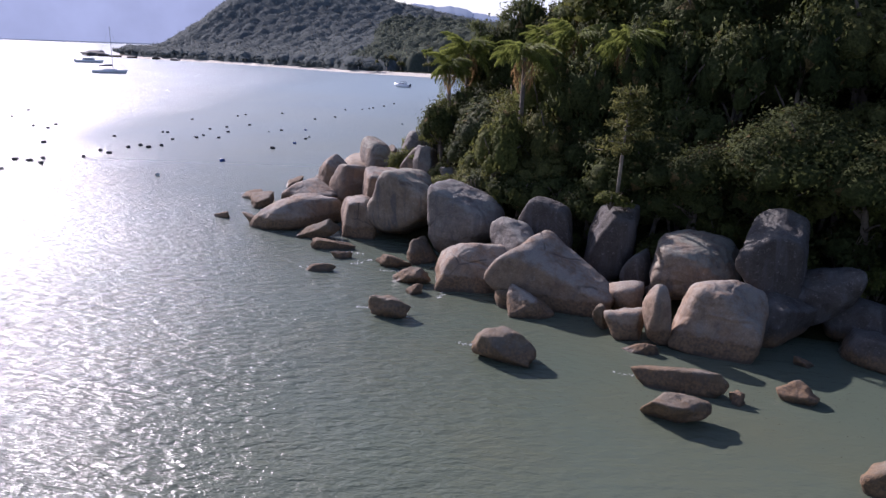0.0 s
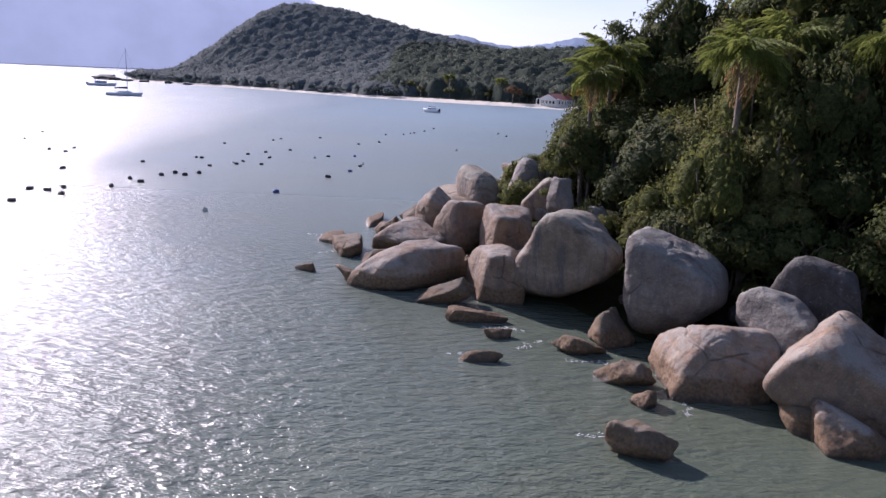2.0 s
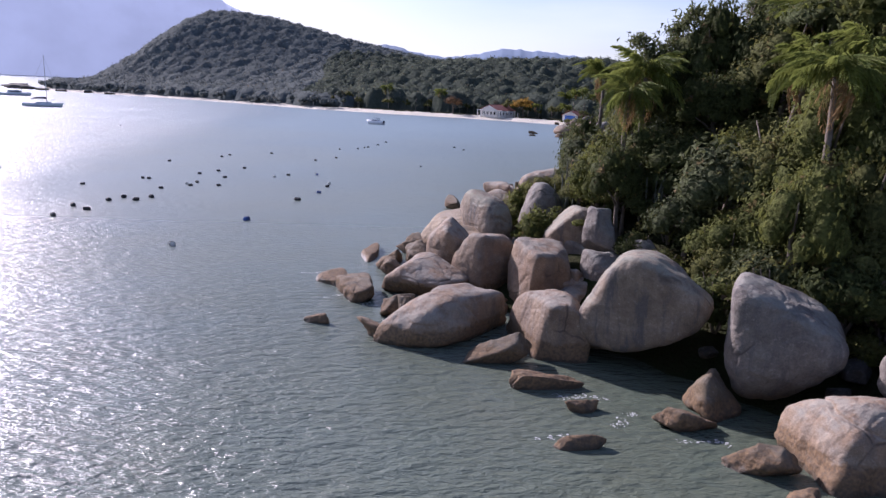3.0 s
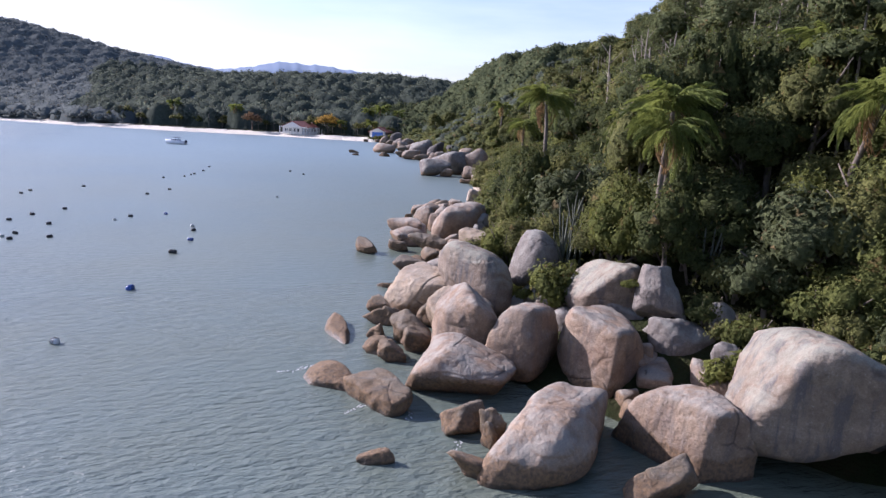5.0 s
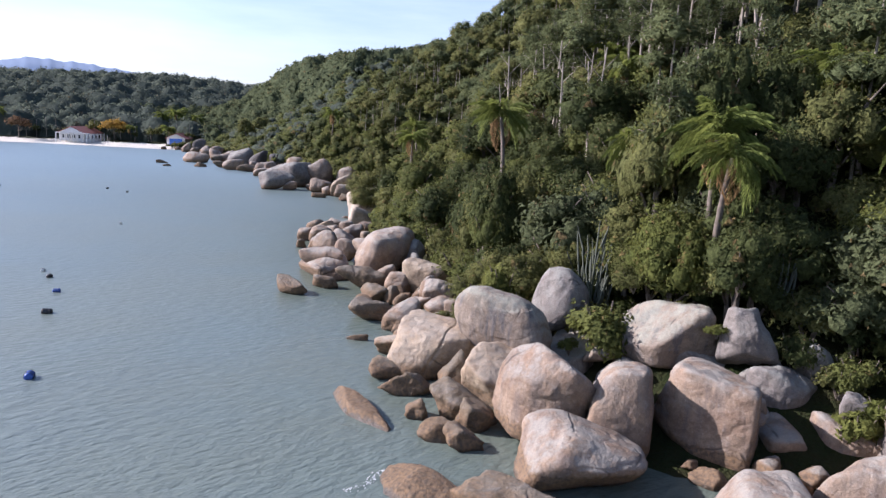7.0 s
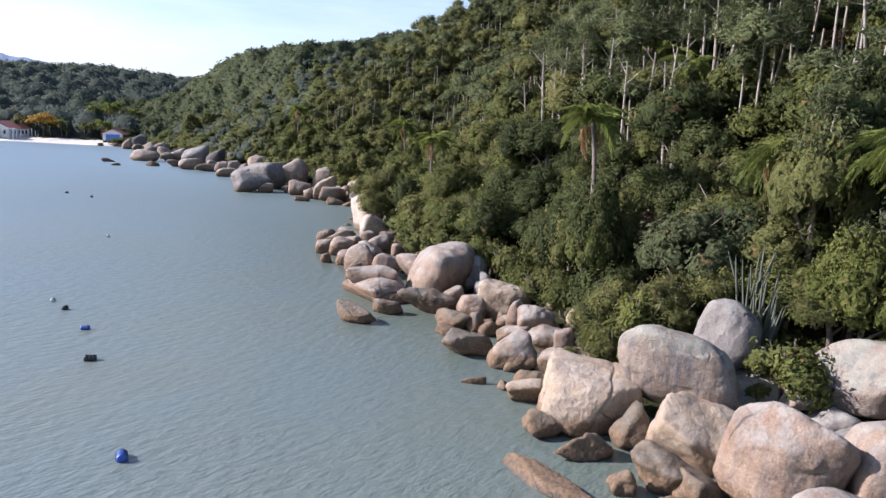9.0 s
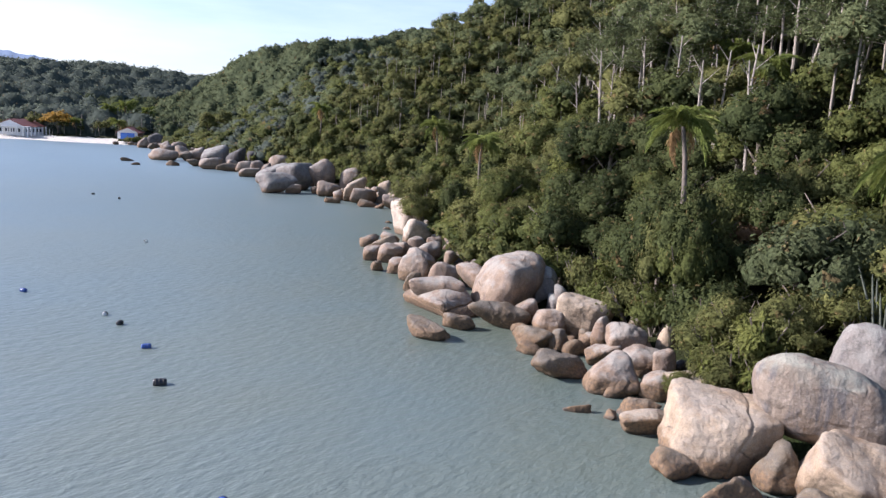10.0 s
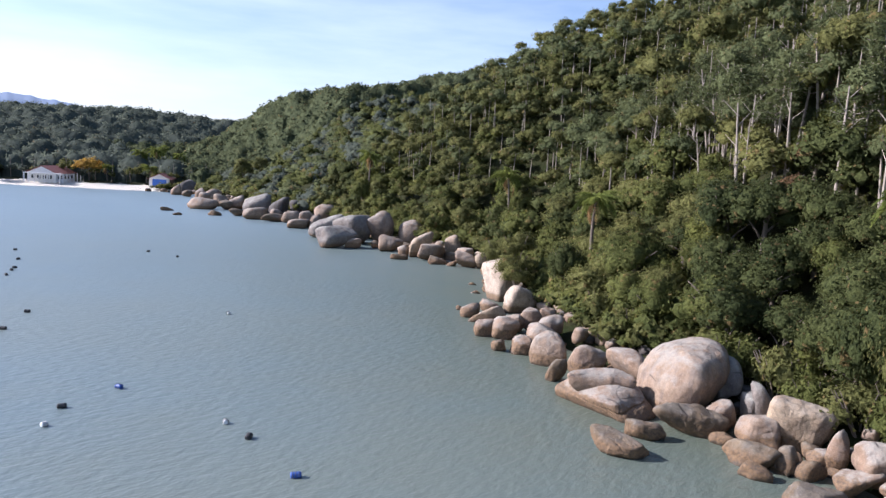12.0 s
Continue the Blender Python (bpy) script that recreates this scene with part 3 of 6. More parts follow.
boulder(4.98, 43.30, 2.36, 3.50, 2.27, 3.50, -50, 0, "G", 30, flats=[(-0.09, -0.92, 0.30, 0.85)], edge=6.8)
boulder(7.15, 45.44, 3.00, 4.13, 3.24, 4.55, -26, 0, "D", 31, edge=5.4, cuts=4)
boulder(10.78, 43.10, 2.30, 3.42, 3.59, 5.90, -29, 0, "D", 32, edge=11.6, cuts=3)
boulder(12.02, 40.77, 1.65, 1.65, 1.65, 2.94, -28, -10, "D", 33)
boulder(15.16, 39.85, 2.17, 5.03, 5.03, 4.36, -20, 0, "L", 34, edge=4.5, cuts=3)
boulder(11.52, 34.04, 1.39, 1.66, 1.33, 3.58, -17, 0, "g", 35, edge=6.1)
boulder(14.76, 34.36, 1.29, 4.39, 3.95, 4.03, -22, 8, "g", 36, flats=[(-0.05, -0.95, 0.20, 0.64), (0.55, -0.30, 0.78, 0.80)], edge=6.0, cuts=3)
boulder(10.20, 35.38, 0.58, 2.12, 2.12, 1.91, -15, 0, "g", 37)
boulder(10.91, 38.57, 0.92, 2.07, 2.07, 1.89, -14, 0, "g", 38)
boulder(9.07, 35.95, 0.50, 0.82, 0.65, 1.80, -13, -8, "b", 39)
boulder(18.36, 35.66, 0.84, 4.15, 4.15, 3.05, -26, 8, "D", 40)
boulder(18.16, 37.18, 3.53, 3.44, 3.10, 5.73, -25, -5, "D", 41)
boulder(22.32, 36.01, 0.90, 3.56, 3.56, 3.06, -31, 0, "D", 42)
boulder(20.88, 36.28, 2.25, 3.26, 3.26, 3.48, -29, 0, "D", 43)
boulder(11.29, 29.37, 0.32, 4.13, 1.27, 1.45, -20, 0, "b", 44)
boulder(10.28, 26.41, 0.34, 2.71, 1.57, 1.47, -20, 0, "b", 45)
boulder(13.39, 28.10, 0.05, 0.78, 0.63, 0.90, -24, 20, "b", 46)
boulder(16.21, 28.66, 0.20, 1.69, 1.14, 1.20, -28, -10, "b", 47)
boulder(10.56, 33.08, 0.06, 1.89, 0.63, 0.93, -16, 0, "b", 48)
boulder(16.53, 22.11, 0.43, 2.02, 2.02, 1.92, -36, 0, "b", 49)
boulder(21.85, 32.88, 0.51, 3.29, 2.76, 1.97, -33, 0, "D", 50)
boulder(18.21, 32.34, 0.03, 1.00, 0.84, 0.85, -28, 0, "b", 51)
boulder(-16.25, 63.24, 0.19, 4.13, 2.27, 1.60, -67, 0, "b", 52)
boulder(-18.10, 57.62, 0.05, 1.47, 0.71, 0.90, -14, 0, "b", 53)
boulder(-7.15, 73.22, 2.98, 3.05, 5.57, 4.30, -154, 0, "L", 54, flats=[(-0.00, 0.00, 1.00, 0.88), (-0.03, 0.96, 0.05, 0.84), (0.91, -0.14, 0.25, 0.95)], edge=3.1, cuts=2)
boulder(-3.09, 72.63, 4.17, 3.50, 3.00, 3.70, -14, 0, "G", 55, edge=2.6, cuts=2)
boulder(-10.21, 67.21, 2.10, 3.72, 4.77, 4.05, -6, 0, "g", 56, flats=[(-0.62, 0.08, 0.75, 0.80), (0.55, -0.27, 0.78, 0.84), (-0.71, -0.62, 0.10, 0.90)], edge=6.8, cuts=3)
boulder(-8.26, 64.58, 1.76, 3.83, 2.84, 4.15, 38, 0, "g", 57, flats=[(-0.94, -0.11, 0.10, 0.90), (-0.11, -0.94, 0.10, 0.85)], edge=5.4, cuts=3)
boulder(-12.11, 63.52, 0.87, 5.08, 3.69, 2.65, -44, 0, "g", 58, flats=[(-0.65, -0.27, 0.55, 0.82), (0.50, 0.10, 0.85, 0.74), (0.29, -0.69, -0.60, 0.70), (0.40, -0.70, 0.60, 0.85)], edge=8.2, cuts=2)
boulder(-5.30, 62.48, 1.44, 6.01, 3.68, 4.83, 83, 0, "g", 59, flats=[(-0.47, 0.85, 0.15, 0.72), (-0.89, -0.39, 0.00, 0.70), (-0.04, -0.09, 1.00, 0.90)], edge=8.8, cuts=3)
boulder(-2.59, 66.64, 3.81, 5.63, 3.32, 3.32, -65, 0, "L", 60, flats=[(-0.66, -0.54, 0.62, 0.46), (0.94, 0.24, 0.05, 0.85), (0.68, -0.69, -0.20, 0.80)], edge=8.0, cuts=2)
boulder(-1.84, 62.41, 4.34, 2.79, 1.53, 3.04, -76, 0, "G", 61)
boulder(-1.64, 60.68, 2.21, 3.16, 2.18, 2.71, -53, 0, "G", 62)
boulder(0.51, 60.33, 3.41, 1.56, 1.56, 2.07, -42, 0, "G", 63)
boulder(-1.33, 57.88, 2.09, 1.44, 1.44, 2.35, -43, 0, "G", 64)
boulder(-3.52, 59.82, 0.75, 2.60, 2.60, 2.20, -38, 0, "g", 65)
boulder(-2.24, 58.00, 1.03, 2.24, 2.02, 2.10, -41, 25, "g", 66)
boulder(-1.91, 62.51, 1.56, 1.81, 1.63, 2.83, -37, 30, "G", 67)
boulder(-13.68, 59.27, 0.41, 2.23, 2.21, 1.58, -22, 0, "b", 68)
boulder(-13.37, 57.33, 0.41, 0.96, 0.96, 1.62, -24, 0, "b", 69)
boulder(-18.14, 65.91, 0.09, 4.13, 2.27, 1.10, -74, 0, "b", 70)
boulder(-14.11, 68.24, 0.29, 1.54, 1.54, 1.37, -16, 0, "b", 71)
boulder(-12.15, 69.61, 0.42, 1.90, 1.90, 1.65, -18, 0, "b", 72)
boulder(-2.83, 71.44, 2.34, 2.03, 2.03, 3.34, -66, -20, "G", 73)
boulder(-9.03, 71.18, 0.96, 3.97, 3.57, 3.19, -62, 12, "s", 74, flats=[(0.10, -0.45, 0.90, 0.66), (-0.40, -0.75, -0.50, 0.75)], edge=8.8, cuts=3)
boulder(-9.27, 76.38, 1.09, 4.86, 4.38, 3.49, -54, 5, "s", 75, crack=(1, 0, -0.25, 0.15), flats=[(-0.05, -0.10, 1.00, 0.78), (-0.35, -0.80, 0.50, 0.84), (0.60, -0.80, -0.10, 0.84)], edge=6.0, cuts=0)
boulder(-9.94, 73.83, 0.65, 2.15, 1.72, 2.11, -57, -30, "b", 76, flats=[(-0.30, -0.30, 0.90, 0.55), (0.50, -0.80, 0.20, 0.60)], edge=10.9)
boulder(-9.18, 79.97, 0.40, 2.38, 1.56, 1.60, -49, -15, "s", 77)
boulder(-12.03, 76.80, 0.31, 2.29, 1.63, 1.43, -50, 0, "b", 78)
boulder(-12.36, 74.59, 0.37, 2.71, 1.74, 1.62, -51, 0, "b", 79)
boulder(-13.81, 71.83, 0.28, 1.18, 1.18, 1.36, -56, 0, "b", 80)
boulder(-12.17, 70.65, 0.56, 3.36, 2.08, 1.86, -59, 10, "b", 81, flats=[(-0.20, -0.50, 0.85, 0.70)], edge=9.5)
boulder(-15.75, 73.81, -0.07, 5.48, 1.50, 1.10, -85, 0, "b", 82)
boulder(-14.24, 69.31, 0.24, 2.15, 1.49, 1.28, -60, 0, "b", 83)
boulder(-9.86, 83.34, -0.00, 1.46, 0.37, 0.79, -45, 0, "b", 84)
boulder(-9.17, 81.86, 0.00, 0.72, 0.70, 0.80, -47, 0, "s", 85)
boulder(-7.78, 81.30, 0.28, 2.42, 1.20, 1.35, -49, -15, "b", 86)
boulder(-5.79, 84.15, 0.72, 3.01, 2.71, 2.24, -48, -15, "g", 87)
boulder(-5.88, 83.37, 0.44, 2.01, 1.81, 1.68, -49, 0, "g", 88)
boulder(-4.80, 81.91, 0.67, 1.80, 1.62, 1.77, -51, 10, "g", 89)
boulder(-2.21, 84.34, 0.83, 2.82, 1.82, 1.62, -51, 5, "g", 90)
boulder(-0.99, 86.13, 1.40, 2.48, 2.48, 2.26, -50, 0, "g", 91)
boulder(-2.46, 86.73, 0.62, 2.18, 1.52, 1.21, -48, -10, "g", 92)
boulder(-6.45, 86.95, 0.52, 3.28, 1.86, 1.83, -44, 4, "b", 93)
boulder(2.27, 98.43, 1.40, 5.90, 5.60, 6.27, -100, 0, "g", 94, edge=2.1, cuts=0)
boulder(-1.78, 101.56, 0.66, 6.55, 3.60, 2.48, -95, 0, "g", 95, crack=(0.1, -0.2, 1, 0.15), flats=[(-0.22, -0.54, 0.80, 0.72), (0.34, -0.12, 0.93, 0.86)], edge=4.8, cuts=2)
boulder(-1.74, 101.72, 1.48, 4.27, 1.69, 1.93, -57, -8, "g", 96)
boulder(-7.71, 96.64, 0.37, 3.27, 1.51, 1.53, -59, 8, "b", 97)
boulder(-4.46, 96.95, 0.29, 2.35, 1.31, 1.38, -61, 5, "b", 98)
boulder(-1.79, 95.70, 0.66, 4.30, 1.90, 2.12, -64, 12, "b", 99)
boulder(3.51, 102.97, 1.36, 3.73, 2.05, 2.72, -101, 0, "g", 100, edge=2.5, cuts=2)
boulder(3.56, 106.58, 0.98, 2.94, 1.97, 2.43, -73, 0, "g", 101, edge=2.5, cuts=2)
boulder(3.26, 109.89, 0.98, 2.96, 2.39, 3.17, -61, 0, "g", 102, edge=2.7, cuts=2)
boulder(0.15, 106.73, 0.69, 1.36, 1.22, 2.18, -54, 15, "b", 103)
boulder(4.00, 96.25, 2.14, 1.95, 1.95, 3.03, -67, 0, "G", 104)
boulder(0.42, 94.97, 0.85, 1.98, 1.98, 2.14, -66, 0, "g", 105)
boulder(-0.25, 92.38, 0.75, 2.47, 2.47, 2.28, -69, 0, "g", 106)
boulder(1.64, 90.87, 1.28, 3.59, 3.59, 3.07, -72, 10, "s", 107)
boulder(-3.20, 91.49, 0.45, 2.91, 1.77, 1.71, -69, 5, "b", 108)
boulder(-1.52, 93.72, 0.15, 1.62, 0.93, 1.09, -67, 0, "b", 109)
boulder(-4.60, 90.63, 0.17, 1.69, 0.85, 1.14, -69, 10, "b", 110)
boulder(-2.33, 88.85, 0.31, 1.63, 1.47, 1.43, -73, 0, "b", 111)
boulder(-0.45, 88.26, 1.07, 1.17, 1.17, 2.48, -75, 0, "g", 112)
boulder(-1.15, 90.13, 0.26, 1.17, 1.01, 0.81, -72, 0, "b", 113)
boulder(0.02, 89.64, 0.51, 1.03, 1.03, 0.95, -73, 0, "b", 114)
boulder(2.29, 93.91, 1.32, 1.29, 1.29, 1.79, -69, 0, "G", 115)
boulder(2.39, 93.35, 1.90, 1.12, 1.12, 2.36, -69, -20, "G", 116)
boulder(3.88, 113.08, 0.48, 2.02, 1.82, 1.76, -51, 0, "g", 117)
boulder(2.68, 114.57, 0.28, 1.29, 1.29, 1.36, -49, 0, "b", 118)
boulder(5.71, 118.95, 0.55, 2.01, 2.01, 1.90, -48, 0, "g", 119)
boulder(6.56, 117.51, 0.77, 2.55, 2.55, 2.27, -49, 20, "g", 120)
boulder(9.58, 122.43, 0.42, 3.81, 1.12, 1.64, -48, -25, "s", 121)
boulder(10.22, 125.18, 0.52, 2.03, 2.03, 1.85, -46, 0, "g", 122)
boulder(13.42, 125.45, 0.62, 2.21, 1.79, 1.43, -48, 0, "g", 123)
boulder(9.00, 118.20, 0.81, 2.01, 2.01, 1.79, -50, 0, "g", 124)
boulder(10.42, 117.51, 1.19, 2.18, 2.18, 2.04, -51, 0, "g", 125)
boulder(7.18, 113.59, 0.92, 3.19, 2.75, 2.20, -52, -10, "g", 126)
boulder(9.03, 114.47, 1.34, 2.57, 2.42, 1.94, -53, 0, "g", 127)
boulder(8.52, 110.81, 1.33, 1.52, 1.52, 1.46, -55, -15, "g", 128)
boulder(11.61, 127.98, 0.03, 0.94, 0.74, 0.87, -46, 0, "b", 129)
boulder(12.96, 117.61, 1.35, 1.60, 1.49, 1.20, -53, 0, "g", 130)
boulder(20.23, 130.15, 2.12, 3.98, 4.77, 5.10, -49, -15, "W", 131, flats=[(-0.70, -0.65, 0.20, 0.80)], edge=8.2)
boulder(16.22, 123.95, 1.27, 3.66, 4.39, 3.67, -50, -12, "W", 132, edge=6.8)
boulder(29.71, 176.24, 1.59, 7.22, 4.82, 3.99, -35, 4, "G", 133)
boulder(36.38, 188.12, 1.77, 7.87, 5.04, 4.33, -35, -15, "G", 134)
boulder(35.78, 180.01, 2.75, 7.23, 6.50, 6.29, -36, 20, "G", 135)
boulder(40.50, 177.90, 2.81, 5.04, 5.04, 6.41, -39, 0, "g", 136, edge=4.8)
boulder(44.61, 173.80, 2.05, 4.84, 4.84, 5.07, -41, 0, "g", 137)
boulder(36.12, 161.40, 1.71, 4.59, 4.59, 4.22, -42, -15, "s", 138)
boulder(34.99, 157.90, 1.11, 4.20, 3.51, 3.01, -43, 10, "g", 139)
boulder(35.94, 169.05, 1.17, 4.20, 4.15, 3.15, -40, 0, "g", 140)
boulder(40.36, 158.70, 1.71, 2.91, 2.91, 3.53, -45, -20, "s", 141)
boulder(32.59, 153.55, 0.43, 3.39, 1.52, 1.67, -44, 0, "b", 142)
boulder(34.57, 149.81, 0.96, 3.35, 3.02, 2.73, -46, 0, "g", 143)
boulder(33.69, 163.19, 0.70, 1.91, 1.91, 2.20, -41, 0, "g", 144)
boulder(30.16, 160.00, 0.25, 2.79, 0.94, 1.31, -40, 0, "b", 145)
boulder(35.56, 147.75, 0.99, 1.83, 1.83, 2.77, -47, 0, "s", 146)
boulder(46.16, 170.06, 1.95, 3.25, 3.25, 3.87, -43, 0, "G", 147)
boulder(42.99, 179.36, 1.62, 2.11, 2.11, 3.89, -39, 0, "g", 148)
boulder(33.26, 151.42, 0.35, 2.02, 1.48, 1.49, -45, 0, "b", 149)
boulder(38.85, 154.30, 1.11, 2.66, 2.66, 2.18, -46, 0, "g", 150)
boulder(43.38, 206.81, 1.60, 3.39, 3.39, 4.00, -33, 0, "g", 151)
boulder(40.71, 205.64, 0.80, 4.80, 2.30, 2.40, -32, -8, "g", 152)
boulder(55.60, 218.12, 2.04, 4.84, 4.35, 4.36, -34, 0, "g", 153)
boulder(48.54, 237.37, 2.43, 7.07, 6.37, 6.02, -29, 0, "G", 154)
boulder(50.96, 230.90, 2.41, 5.01, 4.51, 5.30, -31, 0, "D", 155)
boulder(42.12, 226.44, 1.17, 5.82, 3.19, 3.15, -29, -6, "g", 156)
boulder(43.34, 220.10, 0.73, 5.93, 1.89, 2.26, -30, 0, "b", 157)
boulder(41.86, 234.88, 0.72, 3.96, 2.14, 2.23, -27, 0, "b", 158)
boulder(37.00, 236.61, 0.45, 3.24, 1.32, 1.70, -26, 0, "b", 159)
boulder(42.78, 255.50, 1.37, 8.03, 3.67, 3.55, -25, 0, "g", 160)
boulder(52.28, 264.54, 1.60, 4.14, 4.14, 3.92, -26, 0, "g", 161)
boulder(51.83, 255.00, 1.73, 4.60, 4.60, 4.30, -27, 0, "g", 162)
boulder(46.42, 217.92, 1.15, 4.40, 3.80, 3.04, -32, 0, "g", 163)
boulder(57.09, 232.99, 2.01, 3.45, 3.45, 4.18, -32, 0, "D", 164)
boulder(70.94, 327.94, 2.23, 6.58, 6.34, 5.07, -24, 0, "D", 165)
boulder(65.04, 335.23, 1.10, 4.55, 3.76, 2.99, -22, 0, "D", 166)
boulder(60.76, 314.73, 1.68, 3.85, 3.85, 4.31, -23, 0, "g", 167)
boulder(62.27, 290.32, 1.80, 5.38, 4.52, 3.62, -26, 0, "g", 168)
boulder(61.86, 298.15, 1.56, 3.86, 3.86, 3.50, -25, 0, "g", 169)
boulder(31.64, 251.33, 0.28, 3.37, 0.83, 1.35, -22, 0, "b", 170)
boulder(28.76, 238.66, 0.12, 2.24, 0.55, 1.04, -23, 0, "b", 171)
boulder(44.06, 204.48, 1.44, 3.01, 3.01, 3.50, -33, 0, "g", 172)
boulder(53.54, 250.66, 1.42, 3.34, 3.34, 3.40, -28, 0, "g", 173)
boulder(48.27, 253.42, 1.09, 3.62, 3.62, 2.98, -27, 0, "b", 174)
boulder(23.94, 138.04, -0.03, 1.28, 0.35, 0.73, -46, 0, "b", 175)
boulder(19.95, 133.71, -0.01, 1.33, 0.39, 0.77, -47, 0, "b", 176)
boulder(60.63, 305.86, 1.00, 3.38, 3.15, 2.52, -24, 0, "b", 177)
boulder(56.36, 284.04, 1.30, 3.80, 3.80, 3.09, -25, 0, "g", 178)
boulder(48.93, 228.67, 0.95, 3.01, 3.01, 2.45, -30, 0, "g", 179)
boulder(49.81, 237.06, 1.20, 3.41, 3.41, 2.86, -29, 0, "b", 180)
boulder(35.67, 172.91, 0.48, 1.86, 1.86, 1.76, -38, 0, "b", 181)
boulder(56.51, 192.52, 1.86, 2.61, 2.61, 4.07, -40, 10, "G", 182)
boulder(42.18, 163.74, 1.06, 2.40, 2.40, 2.26, -44, 0, "g", 183)
boulder(32.05, 174.46, 0.70, 2.90, 2.70, 2.19, -37, 0, "g", 184)
boulder(56.53, 214.08, 1.59, 1.86, 1.86, 2.97, -35, 0, "g", 185)
boulder(0.69, 84.31, 1.56, 1.35, 1.35, 2.46, -71, 0, "s", 186)
boulder(-1.37, 84.18, 0.73, 1.66, 1.66, 1.52, -71, 0, "g", 187)
boulder(-2.65, 89.87, 0.68, 1.31, 1.31, 1.47, -63, 0, "b", 188)
boulder(-0.79, 88.97, 0.57, 1.16, 1.16, 1.12, -65, 0, "g", 189)
boulder(-7.01, 65.65, 1.89, 2.50, 2.50, 2.05, -28, 0, "G", 190)
boulder(-3.41, 61.25, 1.37, 1.27, 1.27, 2.22, -36, 0, "g", 191)
boulder(-2.40, 82.81, 1.13, 1.32, 1.32, 1.79, -52, 0, "g", 192)
boulder(-4.42, 68.65, 2.32, 1.74, 1.54, 1.23, -29, 0, "L", 193)
boulder(-13.24, 57.62, 0.57, 1.16, 1.16, 1.94, -35, 0, "b", 194)
boulder(-3.98, 61.21, 1.02, 1.90, 1.90, 2.44, -45, 20, "g", 195)

for x, y, w, h in ((-296, 590, 14, 5), (-308, 612, 18, 5), (-322, 640, 16, 4), (-338, 668, 20, 5), (-356, 705, 18, 4), (-284, 578, 10, 4), (-268, 566, 9, 3), (-250, 556, 8, 3), (-226, 543, 7, 3), (-206, 528, 7, 2.5)):
    boulder(x, y, h * 0.1, w, w * 0.6, h, 25, 0, "D", int(2000 - x))
GREAT_ONES = len(FOOTPRINTS)
# rubble between the boulders at the foot of the slope
rock_rng = np.random.default_rng(77)
for gy in np.arange(33, 128, 1.9):
    for gx in np.arange(-10, 26, 1.9):
        x, y = gx + rock_rng.uniform(-0.8, 0.8), gy + rock_rng.uniform(-0.8, 0.8)
        size, tone = rock_rng.uniform(0.7, 1.7), rock_rng.random()
        s = float(shore_distance(np.array([x]), np.array([y]))[0])
        if -0.6 < s < 3.2 and not any(math.hypot(x - bx, y - by) < r * 0.8 for bx, by, _, r in FOOTPRINTS[:GREAT_ONES]):
            z = float(land_height(np.array([x]), np.array([y]))[0])
            boulder(x, y, z + 0.12 * size, size, size * 0.9, size * 0.75, tone * 360, 0, "b" if s < 0.8 else "D" if tone < 0.5 else "g", int(1000 + gx * 31 + gy * 17))


RUBBLE = {}
for gy in np.arange(126, 332, 1.9):
    for gx in np.arange(4, 76, 1.9):
        x, y = gx + rock_rng.uniform(-0.9, 0.9), gy + rock_rng.uniform(-0.9, 0.9)
        size, tone, keep = rock_rng.uniform(0.9, 2.5), rock_rng.random(), rock_rng.random()
        if keep > 0.42:
            continue
        s = float(shore_distance(np.array([x]), np.array([y]))[0])
        if -2.2 < s < 2.6 and not any(math.hypot(x - bx, y - by) < r * 0.7 for bx, by, _, r in FOOTPRINTS[:GREAT_ONES]):
            boulder(x, y, max(0.1, 0.3 * s) + 0.1 * size, size * 1.2, size, size * 0.8, tone * 360, 0, "b" if s < -0.8 else "s" if tone < 0.2 else "g", int(5000 + gx * 31 + gy * 17), heap=RUBBLE)


for kind, pieces in RUBBLE.items():
    start = np.cumsum([0] + [len(v) for v, _ in pieces])
    mesh = mesh_from("shore_rubble", np.concatenate([v for v, _ in pieces]), np.concatenate([f + k for (_, f), k in zip(pieces, start)]), ROCK_KINDS[kind][0], True)
    tagged(new("shore_rubble", mesh), "small granite rocks scattered along the far shore", "rocks", kind="stuff")


def blocked(x, y, margin=0.2):
    """Whether a boulder stands at this place."""
    return any(math.hypot(x - bx, y - by) < r * 0.85 + margin for bx, by, _, r in FOOTPRINTS)


def ground_z(x, y):
    return float(land_height(np.array([x]), np.array([y]))[0])


# ---- trees ----
def trunk_mesh(rng, height, radius, limbs, spread, material, lean=0.12):
    bm = bmesh.new()
    bend = rng.normal(size=2) * lean * height
    at = lambda f: (bend[0] * f * f, bend[1] * f * f, height * f - 0.6 * (1 - f))
    tube(bm, [at(f) for f in (0, 0.3, 0.6, 0.85, 1)], [radius * k for k in (1.25, 1, 0.8, 0.6, 0.35)])
    for k in range(limbs):
        f = rng.uniform(0.45, 0.95)
        a = rng.uniform(0, 2 * math.pi)
        p = Vector(at(f))
        out = Vector((math.cos(a), math.sin(a), rng.uniform(0.5, 1.1))) * spread * rng.uniform(0.6, 1)
        tube(bm, [p, p + out * 0.5 + Vector((0, 0, 0.1)), p + out], [radius * 0.45, radius * 0.3, radius * 0.12], 5)
    return finish(bm, "trunk", material, True)


